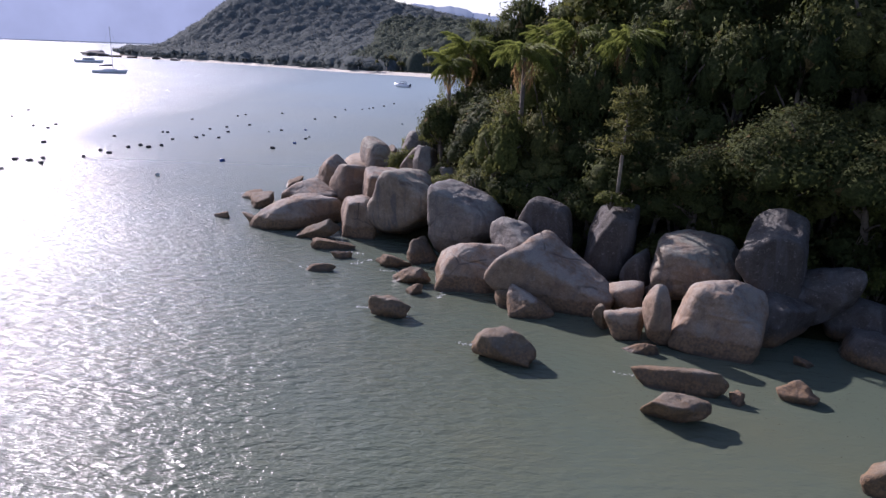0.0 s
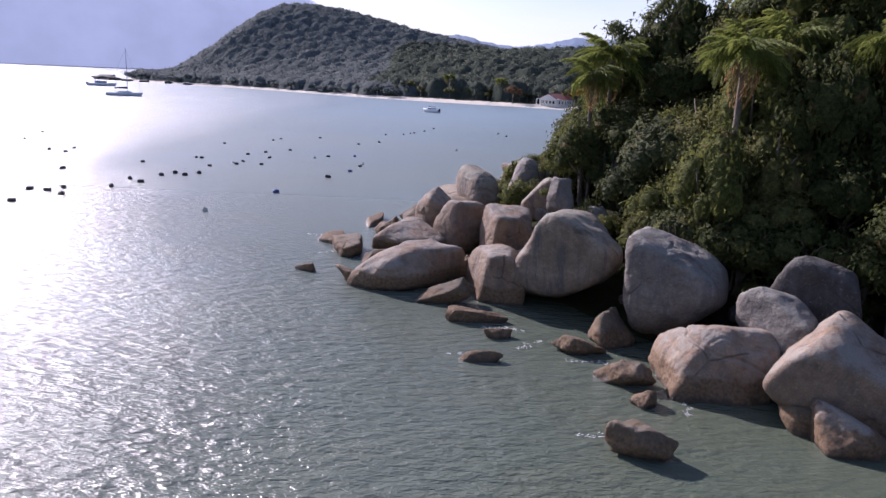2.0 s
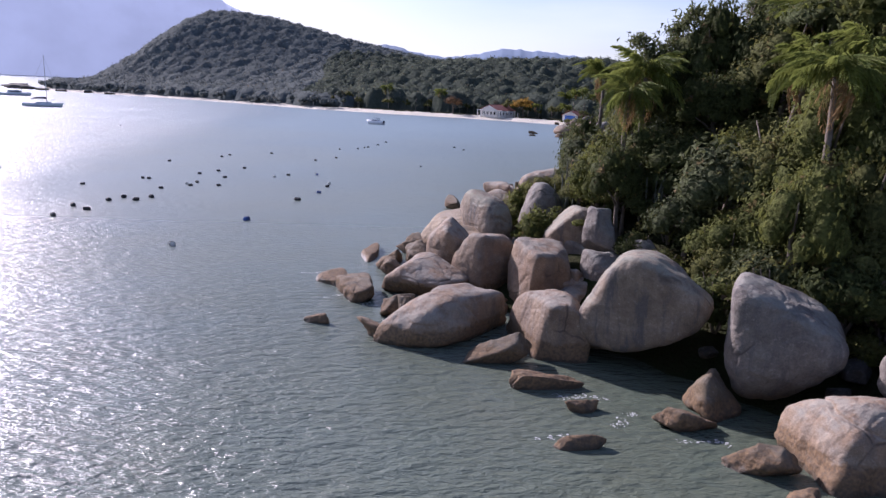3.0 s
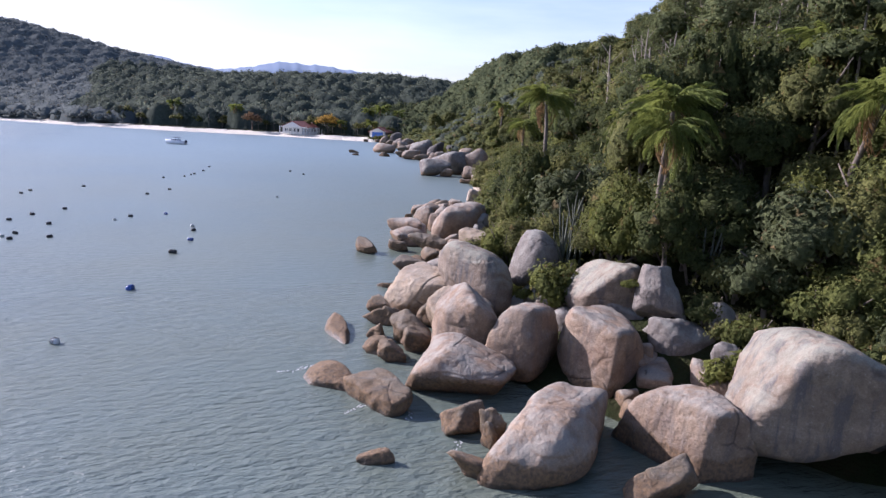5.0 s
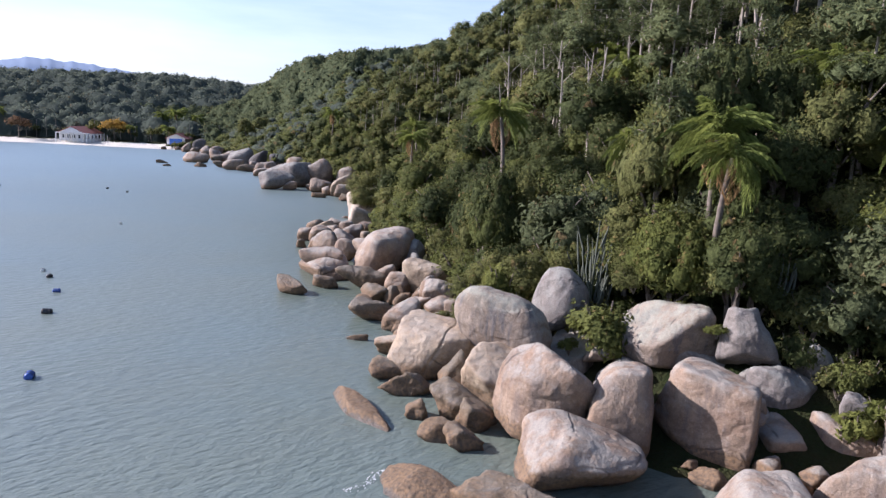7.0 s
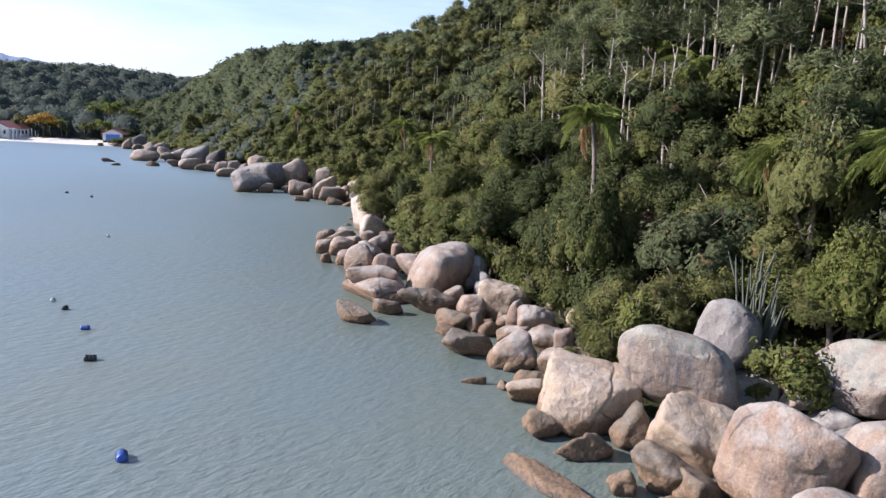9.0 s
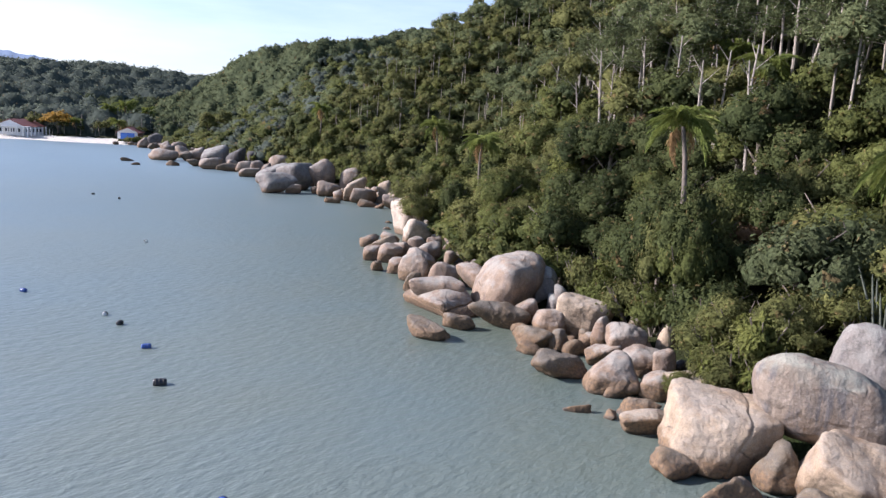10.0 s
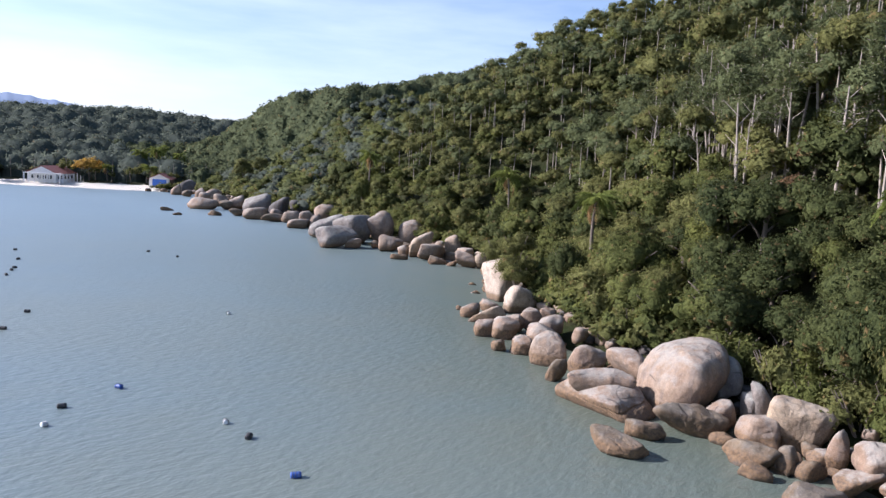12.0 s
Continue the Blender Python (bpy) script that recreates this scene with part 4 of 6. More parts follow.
def broadleaf(seed, leaf, label, radius=2.4, height=5.2, base=-0.4, lobes=28, leaves=2900, length=0.20, width=0.13, category="tree", bark=BARK):
    """A broad-crowned tree at the origin: trunk with limbs and a crown of blades in uneven lobes."""
    rng = np.random.default_rng(seed)
    tree = tagged(new("tree"), label, category, "forest trees")
    part("trunk", trunk_mesh(rng, base + height * 0.55, 0.13 + radius * 0.02, 6, radius * 0.7, bark), tree)
    v, f, n = crown_arrays(rng, radius, height, lobes, leaves, length, width, base)
    part("crown", mesh_from("crown", v, f, leaf, normals=n), tree)
    return tree


def shrub(seed, leaf, label, radius=1.5, height=2.2, leaves=1050, length=0.21, width=0.135):
    rng = np.random.default_rng(seed)
    bush = tagged(new("shrub"), label, "shrub", "shore shrubs")
    bm = bmesh.new()
    for k in range(6):
        a = rng.uniform(0, 6.28)
        o = Vector((math.cos(a) * radius * 0.6, math.sin(a) * radius * 0.6, height * 0.7))
        tube(bm, [(0, 0, -0.3), o * 0.5, o], [0.05, 0.04, 0.015], 5)
    part("stem", finish(bm, "stem", BARK), bush)
    v, f, n = crown_arrays(rng, radius, height, 13, leaves, length, width, -0.25)
    part("crown", mesh_from("crown", v, f, leaf, normals=n), bush)
    return bush


def tall_pine(seed, leaf=LEAF_NEEDLE, label="tall thin tree with a bare pale trunk and feathery top", height=10.0, radius=1.9, tiers=9, first=0.55, leaves=1500):
    """A bare straight trunk with tiers of needled boughs at the top."""
    rng = np.random.default_rng(seed)
    tree = tagged(new("pine_tree"), label, "tree", "tall trees")
    bm = bmesh.new()
    lean = rng.normal(size=2) * 0.35
    top = Vector((lean[0], lean[1], height))
    tube(bm, [(0, 0, -0.8), tuple(top * 0.5), tuple(top)], [0.13, 0.10, 0.04], 7)
    centre, normal = [], []
    for k in range(tiers):
        f = first + (1 - first) * (k + 0.5) / tiers
        for j in range(3):
            a = rng.uniform(0, 6.28)
            reach = radius * (1.15 - 0.75 * (f - first) / (1 - first)) * rng.uniform(0.6, 1.1)
            p = top * f
            tip = p + Vector((math.cos(a) * reach, math.sin(a) * reach, reach * rng.uniform(0.0, 0.35)))
            tube(bm, [tuple(p), tuple(tip)], [0.035, 0.012], 4)
            m = leaves // (tiers * 3)
            g = rng.uniform(0.35, 1.05, (m, 1))
            c = np.array(p) + (np.array(tip) - np.array(p)) * g + rng.normal(size=(m, 3)) * [0.34, 0.34, 0.16] * radius / 1.9
            centre.append(c)
            normal.append(unit(rng.normal(size=(m, 3)) * 0.8 + [0, 0, 0.8]))
    part("trunk", finish(bm, "trunk", BARK_PALE, True), tree)
    v, f = leaf_cards(rng, np.concatenate(centre), np.concatenate(normal), 0.50, 0.13)
    part("crown", mesh_from("crown", v, f, leaf), tree)
    return tree


def placed(template, used, m):
    """The template itself at its first place, copies of it after that."""
    if template.name in used:
        return copy_thing(template, m @ Matrix.Diagonal((1 / template.scale[0], 1 / template.scale[1], 1 / template.scale[2], 1)))
    used.add(template.name)
    template.matrix_world = m
    return template


def frond_mesh(seed, length, droop, leaf, pairs=26):
    """An arched feather frond: a rib and its hanging leaflets, springing from the origin along +x."""
    rng = np.random.default_rng(seed)
    t = np.linspace(0, 1, 9)
    rib = np.stack([length * (t - 0.18 * t * t * droop), 0 * t, length * (0.62 * t - (0.55 + 0.55 * droop) * t * t)], 1)
    verts, faces = [], []
    for i in range(8):
        w = 0.05 * (1 - i / 9)
        a, b = rib[i], rib[i + 1]
        k = len(verts)
        verts += [a + [0, w, 0], a - [0, w, 0], b - [0, w * 0.85, 0], b + [0, w * 0.85, 0]]
        faces.append((k, k + 1, k + 2, k + 3))
    for j in range(pairs):
        f = 0.14 + 0.86 * (j + 0.5) / pairs
        p = np.array([np.interp(f, t, rib[:, c]) for c in range(3)])
        size = length * 0.27 * math.sin(math.pi * min(1, f * 0.88 + 0.12)) * rng.uniform(0.8, 1.15) + 0.14
        for side in (1, -1):
            way = np.array([0.45, side * rng.uniform(0.35, 0.8), -rng.uniform(0.3, 1.5)])
            way /= np.linalg.norm(way)
            q, e = p + way * size * 0.55 + [0, 0, 0.04], p + way * size + [0, 0, -0.32 * size]
            wdt = np.array([0.042, 0, 0.012])
            k = len(verts)
            verts += [p, q - wdt, e, q + wdt]
            faces.append((k, k + 1, k + 2, k + 3))
    return mesh_from("frond", np.array(verts), np.array(faces), leaf)


FRONDS = [frond_mesh(70 + k, 2.7, 0.75 + 0.35 * k, LEAF_PALM, 36) for k in range(4)]
DRY_FRONDS = [frond_mesh(90 + k, 2.3, 1.7, LEAF_DRY, 16) for k in range(2)]


def palm(x, y, top, tall, seed, size=1.0, dry=4):
    """A feather palm whose crown springs at height top."""
    rng = np.random.default_rng(seed)
    tree = tagged(new("palm_tree"), "feather palm with drooping fronds and slender ringed grey trunk", "palm tree", "palms")
    tree.location = (x, y, top - tall)
    bm = bmesh.new()
    b = rng.normal(size=2) * 0.45
    n = 14
    pts = [(b[0] * (1 - (1 - i / n) ** 2), b[1] * (i / n) ** 2, tall * i / n) for i in range(n + 1)]
    tube(bm, pts, [0.19 - 0.07 * i / n + (0.02 if i % 2 else 0) for i in range(n + 1)], 9)
    part("trunk", finish(bm, "trunk", BARK, True), tree)
    head = Vector(pts[-1])
    for k in range(23):
        m = Matrix.LocRotScale(head, Euler((0, -radians(rng.uniform(-10, 68) - 8), k * 2.4 + rng.uniform(-0.3, 0.3))), Vector((1, 1, 1)) * size * rng.uniform(0.85, 1.1))
        part("frond", FRONDS[k % 4], tree, at=m)
    for k in range(dry):
        m = Matrix.LocRotScale(head, Euler((0, radians(rng.uniform(20, 45)), rng.uniform(0, 6.28))), Vector((1, 1, 1)) * size)
        part("frond", DRY_FRONDS[k % 2], tree, "dry brown hanging frond", at=m)
    return tree


def column_mesh(seed, height, radius):
    """A ribbed cactus column that curves up from its foot."""
    rng = np.random.default_rng(seed)
    out, sides, rows = [], 12, 9
    b = rng.uniform(0.04, 0.18)
    for i in range(rows + 1):
        t = i / rows
        r = radius * (0.75 + 0.5 * math.sin(math.pi * min(1, t * 0.9 + 0.1))) * (1 if i < rows else 0.25)
        cx = b * (1 - math.exp(-3 * t))
        for k in range(sides):
            a = 2 * math.pi * k / sides
            rr = r * (1.0 if k % 2 else 0.74)
            out.append((cx + rr * math.cos(a), rr * math.sin(a), height * t))
    faces = [(i * sides + k, i * sides + (k + 1) % sides, (i + 1) * sides + (k + 1) % sides, (i + 1) * sides + k) for i in range(rows) for k in range(sides)]
    return mesh_from("column", out, faces, CACTUS)


COLUMNS = [column_mesh(40 + k, 1.0, 0.055) for k in range(5)]


def cactus(x, y, z, height, count, seed):
    rng = np.random.default_rng(seed)
    plant = tagged(new("cactus"), "clump of tall grey-green columnar cactus on the slope", "cactus", "columnar cacti")
    plant.location = (x, y, z - 0.5)
    for k in range(count * 3):
        h = height * rng.uniform(0.45, 1.0)
        a = rng.uniform(0, 6.28)
        r = rng.uniform(0.1, 0.9)
        m = Matrix.LocRotScale((r * math.cos(a), r * math.sin(a), -0.4), Euler((rng.normal() * 0.13, rng.normal() * 0.13, a)), (0.9, 0.9, h))
        part("column", COLUMNS[k % 5], plant, at=m)


def plant_matrix(rng, x, y, z, size, tall=1.0):
    return Matrix.LocRotScale((x, y, z), Euler((rng.normal() * 0.06, rng.normal() * 0.06, rng.uniform(0, 6.28))), (size, size, size * tall))


# the hillside's near trees, each a thing of its own
KINDS = [
    broadleaf(1, LEAF_DARK, "dark green broadleaf tree on the hillside"),
    broadleaf(2, LEAF_MID, "green broadleaf tree with a rounded uneven crown"),
    broadleaf(3, LEAF_MID, "green broadleaf tree with a rounded uneven crown", 2.6, 5.4, -0.2, 26),
    broadleaf(4, LEAF_OLIVE, "olive green small-leaved tree in the coastal forest", 2.3, 5.5, -0.4, 32, 3000, 0.18, 0.12),
    broadleaf(5, LEAF_SILVER, "silvery green tree with large pale leaf clusters", 2.5, 5.2, 0.0, 24, 2500, 0.28, 0.16),
    broadleaf(6, LEAF_YELLOW, "yellow-green leafy tree among darker forest", 2.2, 5.6, -0.4, 28, 2900, 0.20, 0.13),
    broadleaf(7, LEAF_DARK, "dark green broadleaf tree on the hillside", 2.2, 6.1, -0.4, 30, 2900, 0.19, 0.13),
    broadleaf(8, LEAF_OLIVE, "olive green small-leaved tree in the coastal forest", 2.6, 5.2, -0.3, 30, 2900, 0.18, 0.12),
]
RUSTY = broadleaf(9, LEAF_RUST, "half-dry rusty brown tree in the forest", 1.6, 3.2, 1.2, 9, 700, 0.3, 0.18)
PINES = [tall_pine(20 + k, height=9 + k) for k in range(3)]
BUSHES = [shrub(30, LEAF_OLIVE, "dense olive shrub behind the boulders"), shrub(31, LEAF_MID, "dense green shrub behind the boulders"),
          shrub(32, LEAF_YELLOW, "bright yellow-green shrub hanging over the boulders", 1.4, 1.8, 1050), shrub(33, LEAF_DARK, "dark green shrub behind the boulders", 1.6, 2.4)]
used = set()
rng = np.random.default_rng(5)
slope_spots = []
for gy in np.arange(22, 139, 2.8):
    for gx in np.arange(-12, 66, 2.8):
        x, y = gx + rng.uniform(-1.3, 1.3), gy + rng.uniform(-1.3, 1.3)
        pick, size, spin, tall = rng.random(), rng.uniform(0.8, 1.2), rng.random(), rng.random()
        s = float(shore_distance(np.array([x]), np.array([y]))[0])
        if s < 2.2 or s > 33 or blocked(x, y, 0.5):
            continue
        z = ground_z(x, y)
        if s < 4.0:
            placed(BUSHES[int(pick * 4)], used, plant_matrix(rng, x, y, z, size * 1.25, 1.3))
        elif s > 20 and y > 80 and spin < 0.55:
            placed(PINES[int(pick * 3)], used, plant_matrix(rng, x, y, z, size))
        elif spin > 0.975:
            placed(RUSTY, used, plant_matrix(rng, x, y, z, size))
        else:
            grow = min(1.2, 0.80 + s * 0.02) * size * (1.35 if tall < 0.2 else 1.0) * (1.2 if x > 8 and y < 64 else 1.0)
            near_by = s < 17 and y < 112
            if near_by:
                # dark kinds prevail on the point, their colour standing in for its shade
                placed(KINDS[(0, 6, 1, 0, 6, 2, 3, 0)[int(pick * 8)] if x > 4 and y < 82 else (0, 6, 0, 0, 6, 2, 6, 1)[int(pick * 8)] if 78 < y < 104 else int(pick * 8)], used, plant_matrix(rng, x, y, z, grow, 1.1))
            else:
                slope_spots.append((x, y, z, grow))

# the pale slab under the hanging bush
boulder(-4.6, 79.8, 0.9, 5.4, 2.4, 1.9, 56, 0, "s", 901, edge=7, cuts=3)
# wedged between the great boulders
boulder(-4.5, 70.6, 1.5, 3.4, 3.0, 3.1, -40, 0, "L", 910, flats=[(-0.4, -0.3, 0.85, 0.75)])
boulder(-3.7, 67.2, 1.1, 3.8, 3.2, 3.0, -60, 0, "G", 911)
boulder(-1.4, 64.7, 2.0, 3.0, 2.6, 3.0, 20, 0, "G", 912)

# low growth in the gaps between the rearmost boulders
for gy in np.arange(34, 128, 1.7):
    for gx in np.arange(-9, 34, 1.7):
        x, y = gx + rng.uniform(-0.8, 0.8), gy + rng.uniform(-0.8, 0.8)
        pick, size = rng.random(), rng.uniform(0.5, 0.95)
        s = float(shore_distance(np.array([x]), np.array([y]))[0])
        if (2.4 if x > 3 or y > 74 else 4.2) < s < 8.0 and not blocked(x, y, 0.1):
            placed(BUSHES[int(pick * 4)], used, plant_matrix(rng, x, y, ground_z(x, y), size, 1.1))

# the wide silvery tree over the shaded boulders, and the slim pine on its block
# its silvery leaves are coloured dark to stand for shade
WIDE = broadleaf(12, LEAF_DARK, "wide spreading tree, shade put into its dark leaf clusters", 3.4, 4.4, 2.4, 30, 8000, 0.21, 0.13)
for x, y, z, size in ((15.6, 43.2, 2.8, 1.0), (19.6, 41.4, 3.0, 1.2), (24.4, 39.8, 2.8, 1.2), (21.8, 43.4, 4.2, 1.2)):
    placed(WIDE, used, plant_matrix(rng, x, y, z, size, 0.95))
slim = tall_pine(50, LEAF_OLIVE, "slim young pine on top of a boulder", height=7.0, radius=1.5, tiers=8, first=0.45, leaves=1500)
slim.location = (11.0, 43.4, 5.1)

for x, y, top, tall, seed, size in ((5.6, 52.9, 14.3, 7.5, 1, 1.0), (9.9, 57.6, 15.6, 8.0, 2, 1.1), (15.8, 55.2, 15.9, 8.0, 3, 1.05), (2.1, 67.3, 14.3, 7.0, 4, 1.1),
                                    (0.6, 66.0, 13.2, 7.0, 5, 0.9), (4.4, 86.2, 15.0, 7.0, 6, 1.0), (26.2, 93.2, 22.0, 6.5, 7, 1.05), (30.5, 97.5, 24.5, 6.5, 8, 1.0),
                                    (12.0, 65.8, 18.2, 7.0, 9, 1.1), (5.2, 74.4, 13.6, 5.5, 10, 0.95), (22.5, 88.5, 20.5, 6.0, 11, 1.0), (33.5, 101.0, 26.0, 6.0, 12, 1.0),
                                    (7.2, 60.5, 15.0, 6.5, 13, 1.0), (12.4, 52.0, 15.2, 7.5, 14, 1.0), (20.0, 118.0, 12.6, 6.0, 15, 0.9), (46.0, 152.0, 14.0, 6.0, 16, 1.1),
                                    (60.5, 208.0, 16.5, 7.0, 17, 1.2)):
    palm(x, y, top - 0.6, tall, seed, size)
    for k in range(3):
        a = seed * 1.7 + k * 2.1
        px, py = x + 2.0 * math.cos(a), y + 2.0 * math.sin(a)
        pz = ground_z(px, py)
        placed(KINDS[(seed + k) % 8], used, plant_matrix(rng, px, py, pz, 1.0, max(0.8, (top - 1.5 - pz) / 5.6)))

for x, y, z, height, count, seed in ((-1.4, 71.9, 4.4, 4.2, 8, 1), (-0.4, 72.8, 5.2, 4.4, 7, 2), (1.2, 63.0, 6.6, 3.4, 3, 6)):
    cactus(x, y, z, height, count, seed)

# bright tufts in the clefts of the boulders
TUFT = shrub(36, LEAF_YELLOW, "bright yellow-green tuft growing in a cleft between boulders", 0.9, 1.3, 900, 0.30, 0.09)
for x, y, z, size, tall in ((-5.2, 70.2, 2.2, 0.7, 1.1), (-4.0, 70.9, 3.0, 0.75, 1.1), (-2.0, 57.3, 1.2, 1.35, 1.2), (-1.2, 56.8, 2.2, 1.1, 1.0), (0.4, 50.4, 4.0, 0.8, 0.7), (1.6, 49.9, 3.7, 0.6, 0.7),
                            (10.4, 42.2, 5.4, 1.2, 0.7), (11.2, 41.9, 5.3, 0.9, 0.6), (-4.0, 78.4, 1.2, 1.9, 1.3), (-3.0, 79.8, 1.6, 1.8, 1.3), (-4.4, 76.8, 1.8, 1.4, 1.2), (-3.2, 77.4, 2.8, 2.0, 1.3), (-1.5, 66.2, 4.6, 0.9, 0.8), (-2.6, 63.6, 4.4, 0.7, 0.8)):
    placed(TUFT, used, plant_matrix(rng, x, y, z, size, tall))


# the bush that hangs over the cracked slab, and the scrub on either side of it
HANGING = shrub(37, LEAF_OLIVE, "dense olive-green bush hanging over a pale cracked slab", 1.7, 2.7, 3600, 0.20, 0.075)
for x, y, z, size, tall in ((-4.4, 79.0, 0.9, 1.0, 1.0), (-3.3, 78.2, 1.9, 1.1, 1.0), (-3.0, 80.2, 1.9, 1.2, 1.0), (-5.0, 80.4, 0.5, 0.8, 0.9), (-1.9, 79.2, 3.2, 1.15, 1.0), (-1.6, 77.4, 3.6, 1.1, 1.0), (-2.4, 76.2, 3.6, 1.0, 0.9),
                            (21.4, 131.6, 3.6, 1.5, 1.0), (19.2, 127.2, 2.6, 1.4, 1.0), (22.4, 129.6, 4.4, 1.5, 1.0), (17.8, 125.8, 2.2, 1.2, 0.9), (0.2, 70.4, 5.4, 1.0, 0.9), (-1.2, 69.4, 5.2, 0.8, 0.8), (0.0, 74.6, 5.0, 1.1, 0.9)):
    placed(HANGING, used, plant_matrix(rng, x, y, z, size, tall))

# the hedge of creepers and scrub along the forest's foot
HEDGE = [shrub(38, LEAF_MID, "tangled green scrub at the forest's foot", 1.6, 2.6, 1500, 0.22, 0.135), shrub(39, LEAF_OLIVE, "tangled olive scrub at the forest's foot", 1.6, 2.4, 1500, 0.21, 0.125), shrub(40, LEAF_DARK, "dark tangled scrub at the forest's foot", 1.7, 2.6, 1500, 0.23, 0.14)]
foot = [(4.5, 57.5), (3.2, 59.5), (2.2, 61.5), (5.5, 60.5), (1.5, 64.0), (3.5, 63.5), (5.0, 55.5), (3.0, 57.0), (6.5, 57.5), (7.5, 54.0), (9.0, 52.0), (6.0, 52.5), (4.4, 53.8), (3.4, 51.6), (5.4, 50.0), (7.4, 49.4), (9.6, 48.2),
        (12.6, 47.0), (15.2, 45.4), (17.6, 43.0), (20.4, 41.4), (23.4, 40.2), (27.0, 37.6), (14.6, 48.4), (18.4, 46.0), (22.4, 43.6), (1.7, 85.8), (1.6, 83.6), (2.8, 88.2), (4.2, 91.0), (3.2, 86.4), (0.8, 82.0), (5.2, 93.6), (6.6, 97.0), (0.9, 67.4), (1.2, 69.0)]
for k, (x, y) in enumerate(foot):
    placed(HEDGE[(k * 2 + k // 5) % 3 if y > 50 else (2, 0, 2)[k % 3]], used, plant_matrix(rng, x, y, ground_z(x, y) - 0.2, rng.uniform(1.15, 1.6), rng.uniform(1.0, 1.35)))

# tall trees that close the sky behind the first boulders
for k, (x, y, top) in enumerate(((3.2, 71.5, 18.6), (5.2, 71.0, 20.4), (8.0, 70.0, 21.2), (11.0, 68.5, 22.0), (14.5, 69.5, 23.0), (17.0, 71.0, 24.0), (20.5, 68.0, 24.0), (16.5, 63.0, 21.6), (22.0, 63.0, 23.5), (9.5, 64.5, 18.6), (13.0, 61.5, 19.5), (26.0, 58.0, 22.5))):
    z = ground_z(x, y)
    placed(KINDS[(3, 0, 6, 0, 0, 7, 6, 0, 1, 3, 6, 0)[k]], used, plant_matrix(rng, x, y, z, 1.3, max(1.0, (top - z) / 6.6)))
# trees in front of the slender palms
for k, (x, y, top) in enumerate(((2.0, 84.6, 13.2), (2.9, 86.6, 13.6), (3.4, 83.8, 13.4), (0.4, 64.8, 11.4), (0.6, 66.6, 12.2))):
    z = ground_z(x, y)
    placed(KINDS[(2, 3, 0, 3, 2)[k]], used, plant_matrix(rng, x, y, z, 0.85, max(1.0, (top - z) / 5.8)))
# tall trees added on the point to keep the sun off the boulders behind it
for k, (x, y, top) in enumerate(((5.6, 57.6, 13.0), (8.2, 55.4, 16.0), (10.8, 53.6, 18.0), (13.6, 52.4, 19.0), (16.6, 51.0, 19.5), (19.6, 49.4, 20.0), (23.0, 48.0, 20.0), (12.0, 57.0, 20.0), (16.0, 56.0, 21.0), (20.5, 54.0, 21.5))):
    z = ground_z(x, y)
    placed(KINDS[(3, 2, 0, 6, 0, 0, 6, 1, 0, 6)[k]], used, plant_matrix(rng, x, y, z, 1.25, max(1.0, (top - z) / 6.4)))
for x, y, tall in ((4.0, 72.5, 1.15), (6.6, 73.0, 1.3), (12.5, 72.0, 1.35), (19.0, 74.0, 1.3)):
    placed(PINES[int(x) % 3], used, plant_matrix(rng, x, y, ground_z(x, y), 1.0, tall))


# ---- the woods further up and further off, too many to count ----
def wood(name, label, spots, crowns, material, trunks=None, lie=0.15):
    """One mesh of many crowns. spots: x, y, z, size; crowns: a few arrays of verts and normals to draw from.
    lie: how far the canopy is shaded as one sheet over the slope that it covers."""
    sx, sy = np.asarray(spots)[:, 0], np.asarray(spots)[:, 1]
    fall = unit(np.stack([(land_height(sx - 8, sy) - land_height(sx + 8, sy)) / 16, (land_height(sx, sy - 8) - land_height(sx, sy + 8)) / 16, np.ones(len(sx))], 1))
    r = np.random.default_rng(len(spots))
    verts, normals = [], []
    for (x, y, z, size), slope in zip(spots, fall):
        c, n = crowns[r.integers(len(crowns))]
        a = r.uniform(0, 6.28)
        turn = np.array([[math.cos(a), -math.sin(a), 0], [math.sin(a), math.cos(a), 0], [0, 0, 1]])
        if trunks is not None:
            trunks.append((x, y, z, size))
        verts.append(c @ turn.T * (size * r.choice([0.85, 0.92, 1.0, 1.08, 1.15]) * np.array([1, 1, r.uniform(0.85, 1.12)])) + [x, y, z])
        normals.append(unit(n @ turn.T * (1 - lie) + slope * lie))
    v = np.concatenate(verts)
    ob = new(name, mesh_from(name, v, np.arange(len(v)).reshape(-1, 3), material, normals=np.concatenate(normals)))
    tagged(ob, label, "forest", kind="stuff")


def scatter(seed, x0, x1, y0, y1, gap, keep):
    r = np.random.default_rng(seed)
    gx, gy = np.meshgrid(np.arange(x0, x1, gap), np.arange(y0, y1, gap))
    gx, gy = gx.ravel() + r.uniform(-0.45, 0.45, gx.size) * gap, gy.ravel() + r.uniform(-0.45, 0.45, gy.size) * gap
    s = shore_distance(gx, gy)
    z = land_height(gx, gy)
    ok = keep(gx, gy, s, z)
    return np.stack([gx, gy, z, r.uniform(0.75, 1.25, len(gx))], 1)[ok], s[ok]


def crowns_for(seed, count, radius, height, base, lobes, leaves, length, width, fine=True, core=0.62, ruffle=0.42, soft=0.75):
    r = np.random.default_rng(seed)
    return [crown_arrays(r, radius, height, lobes, leaves, length, width, base, core, fine, ruffle, soft)[::2] for _ in range(count)]


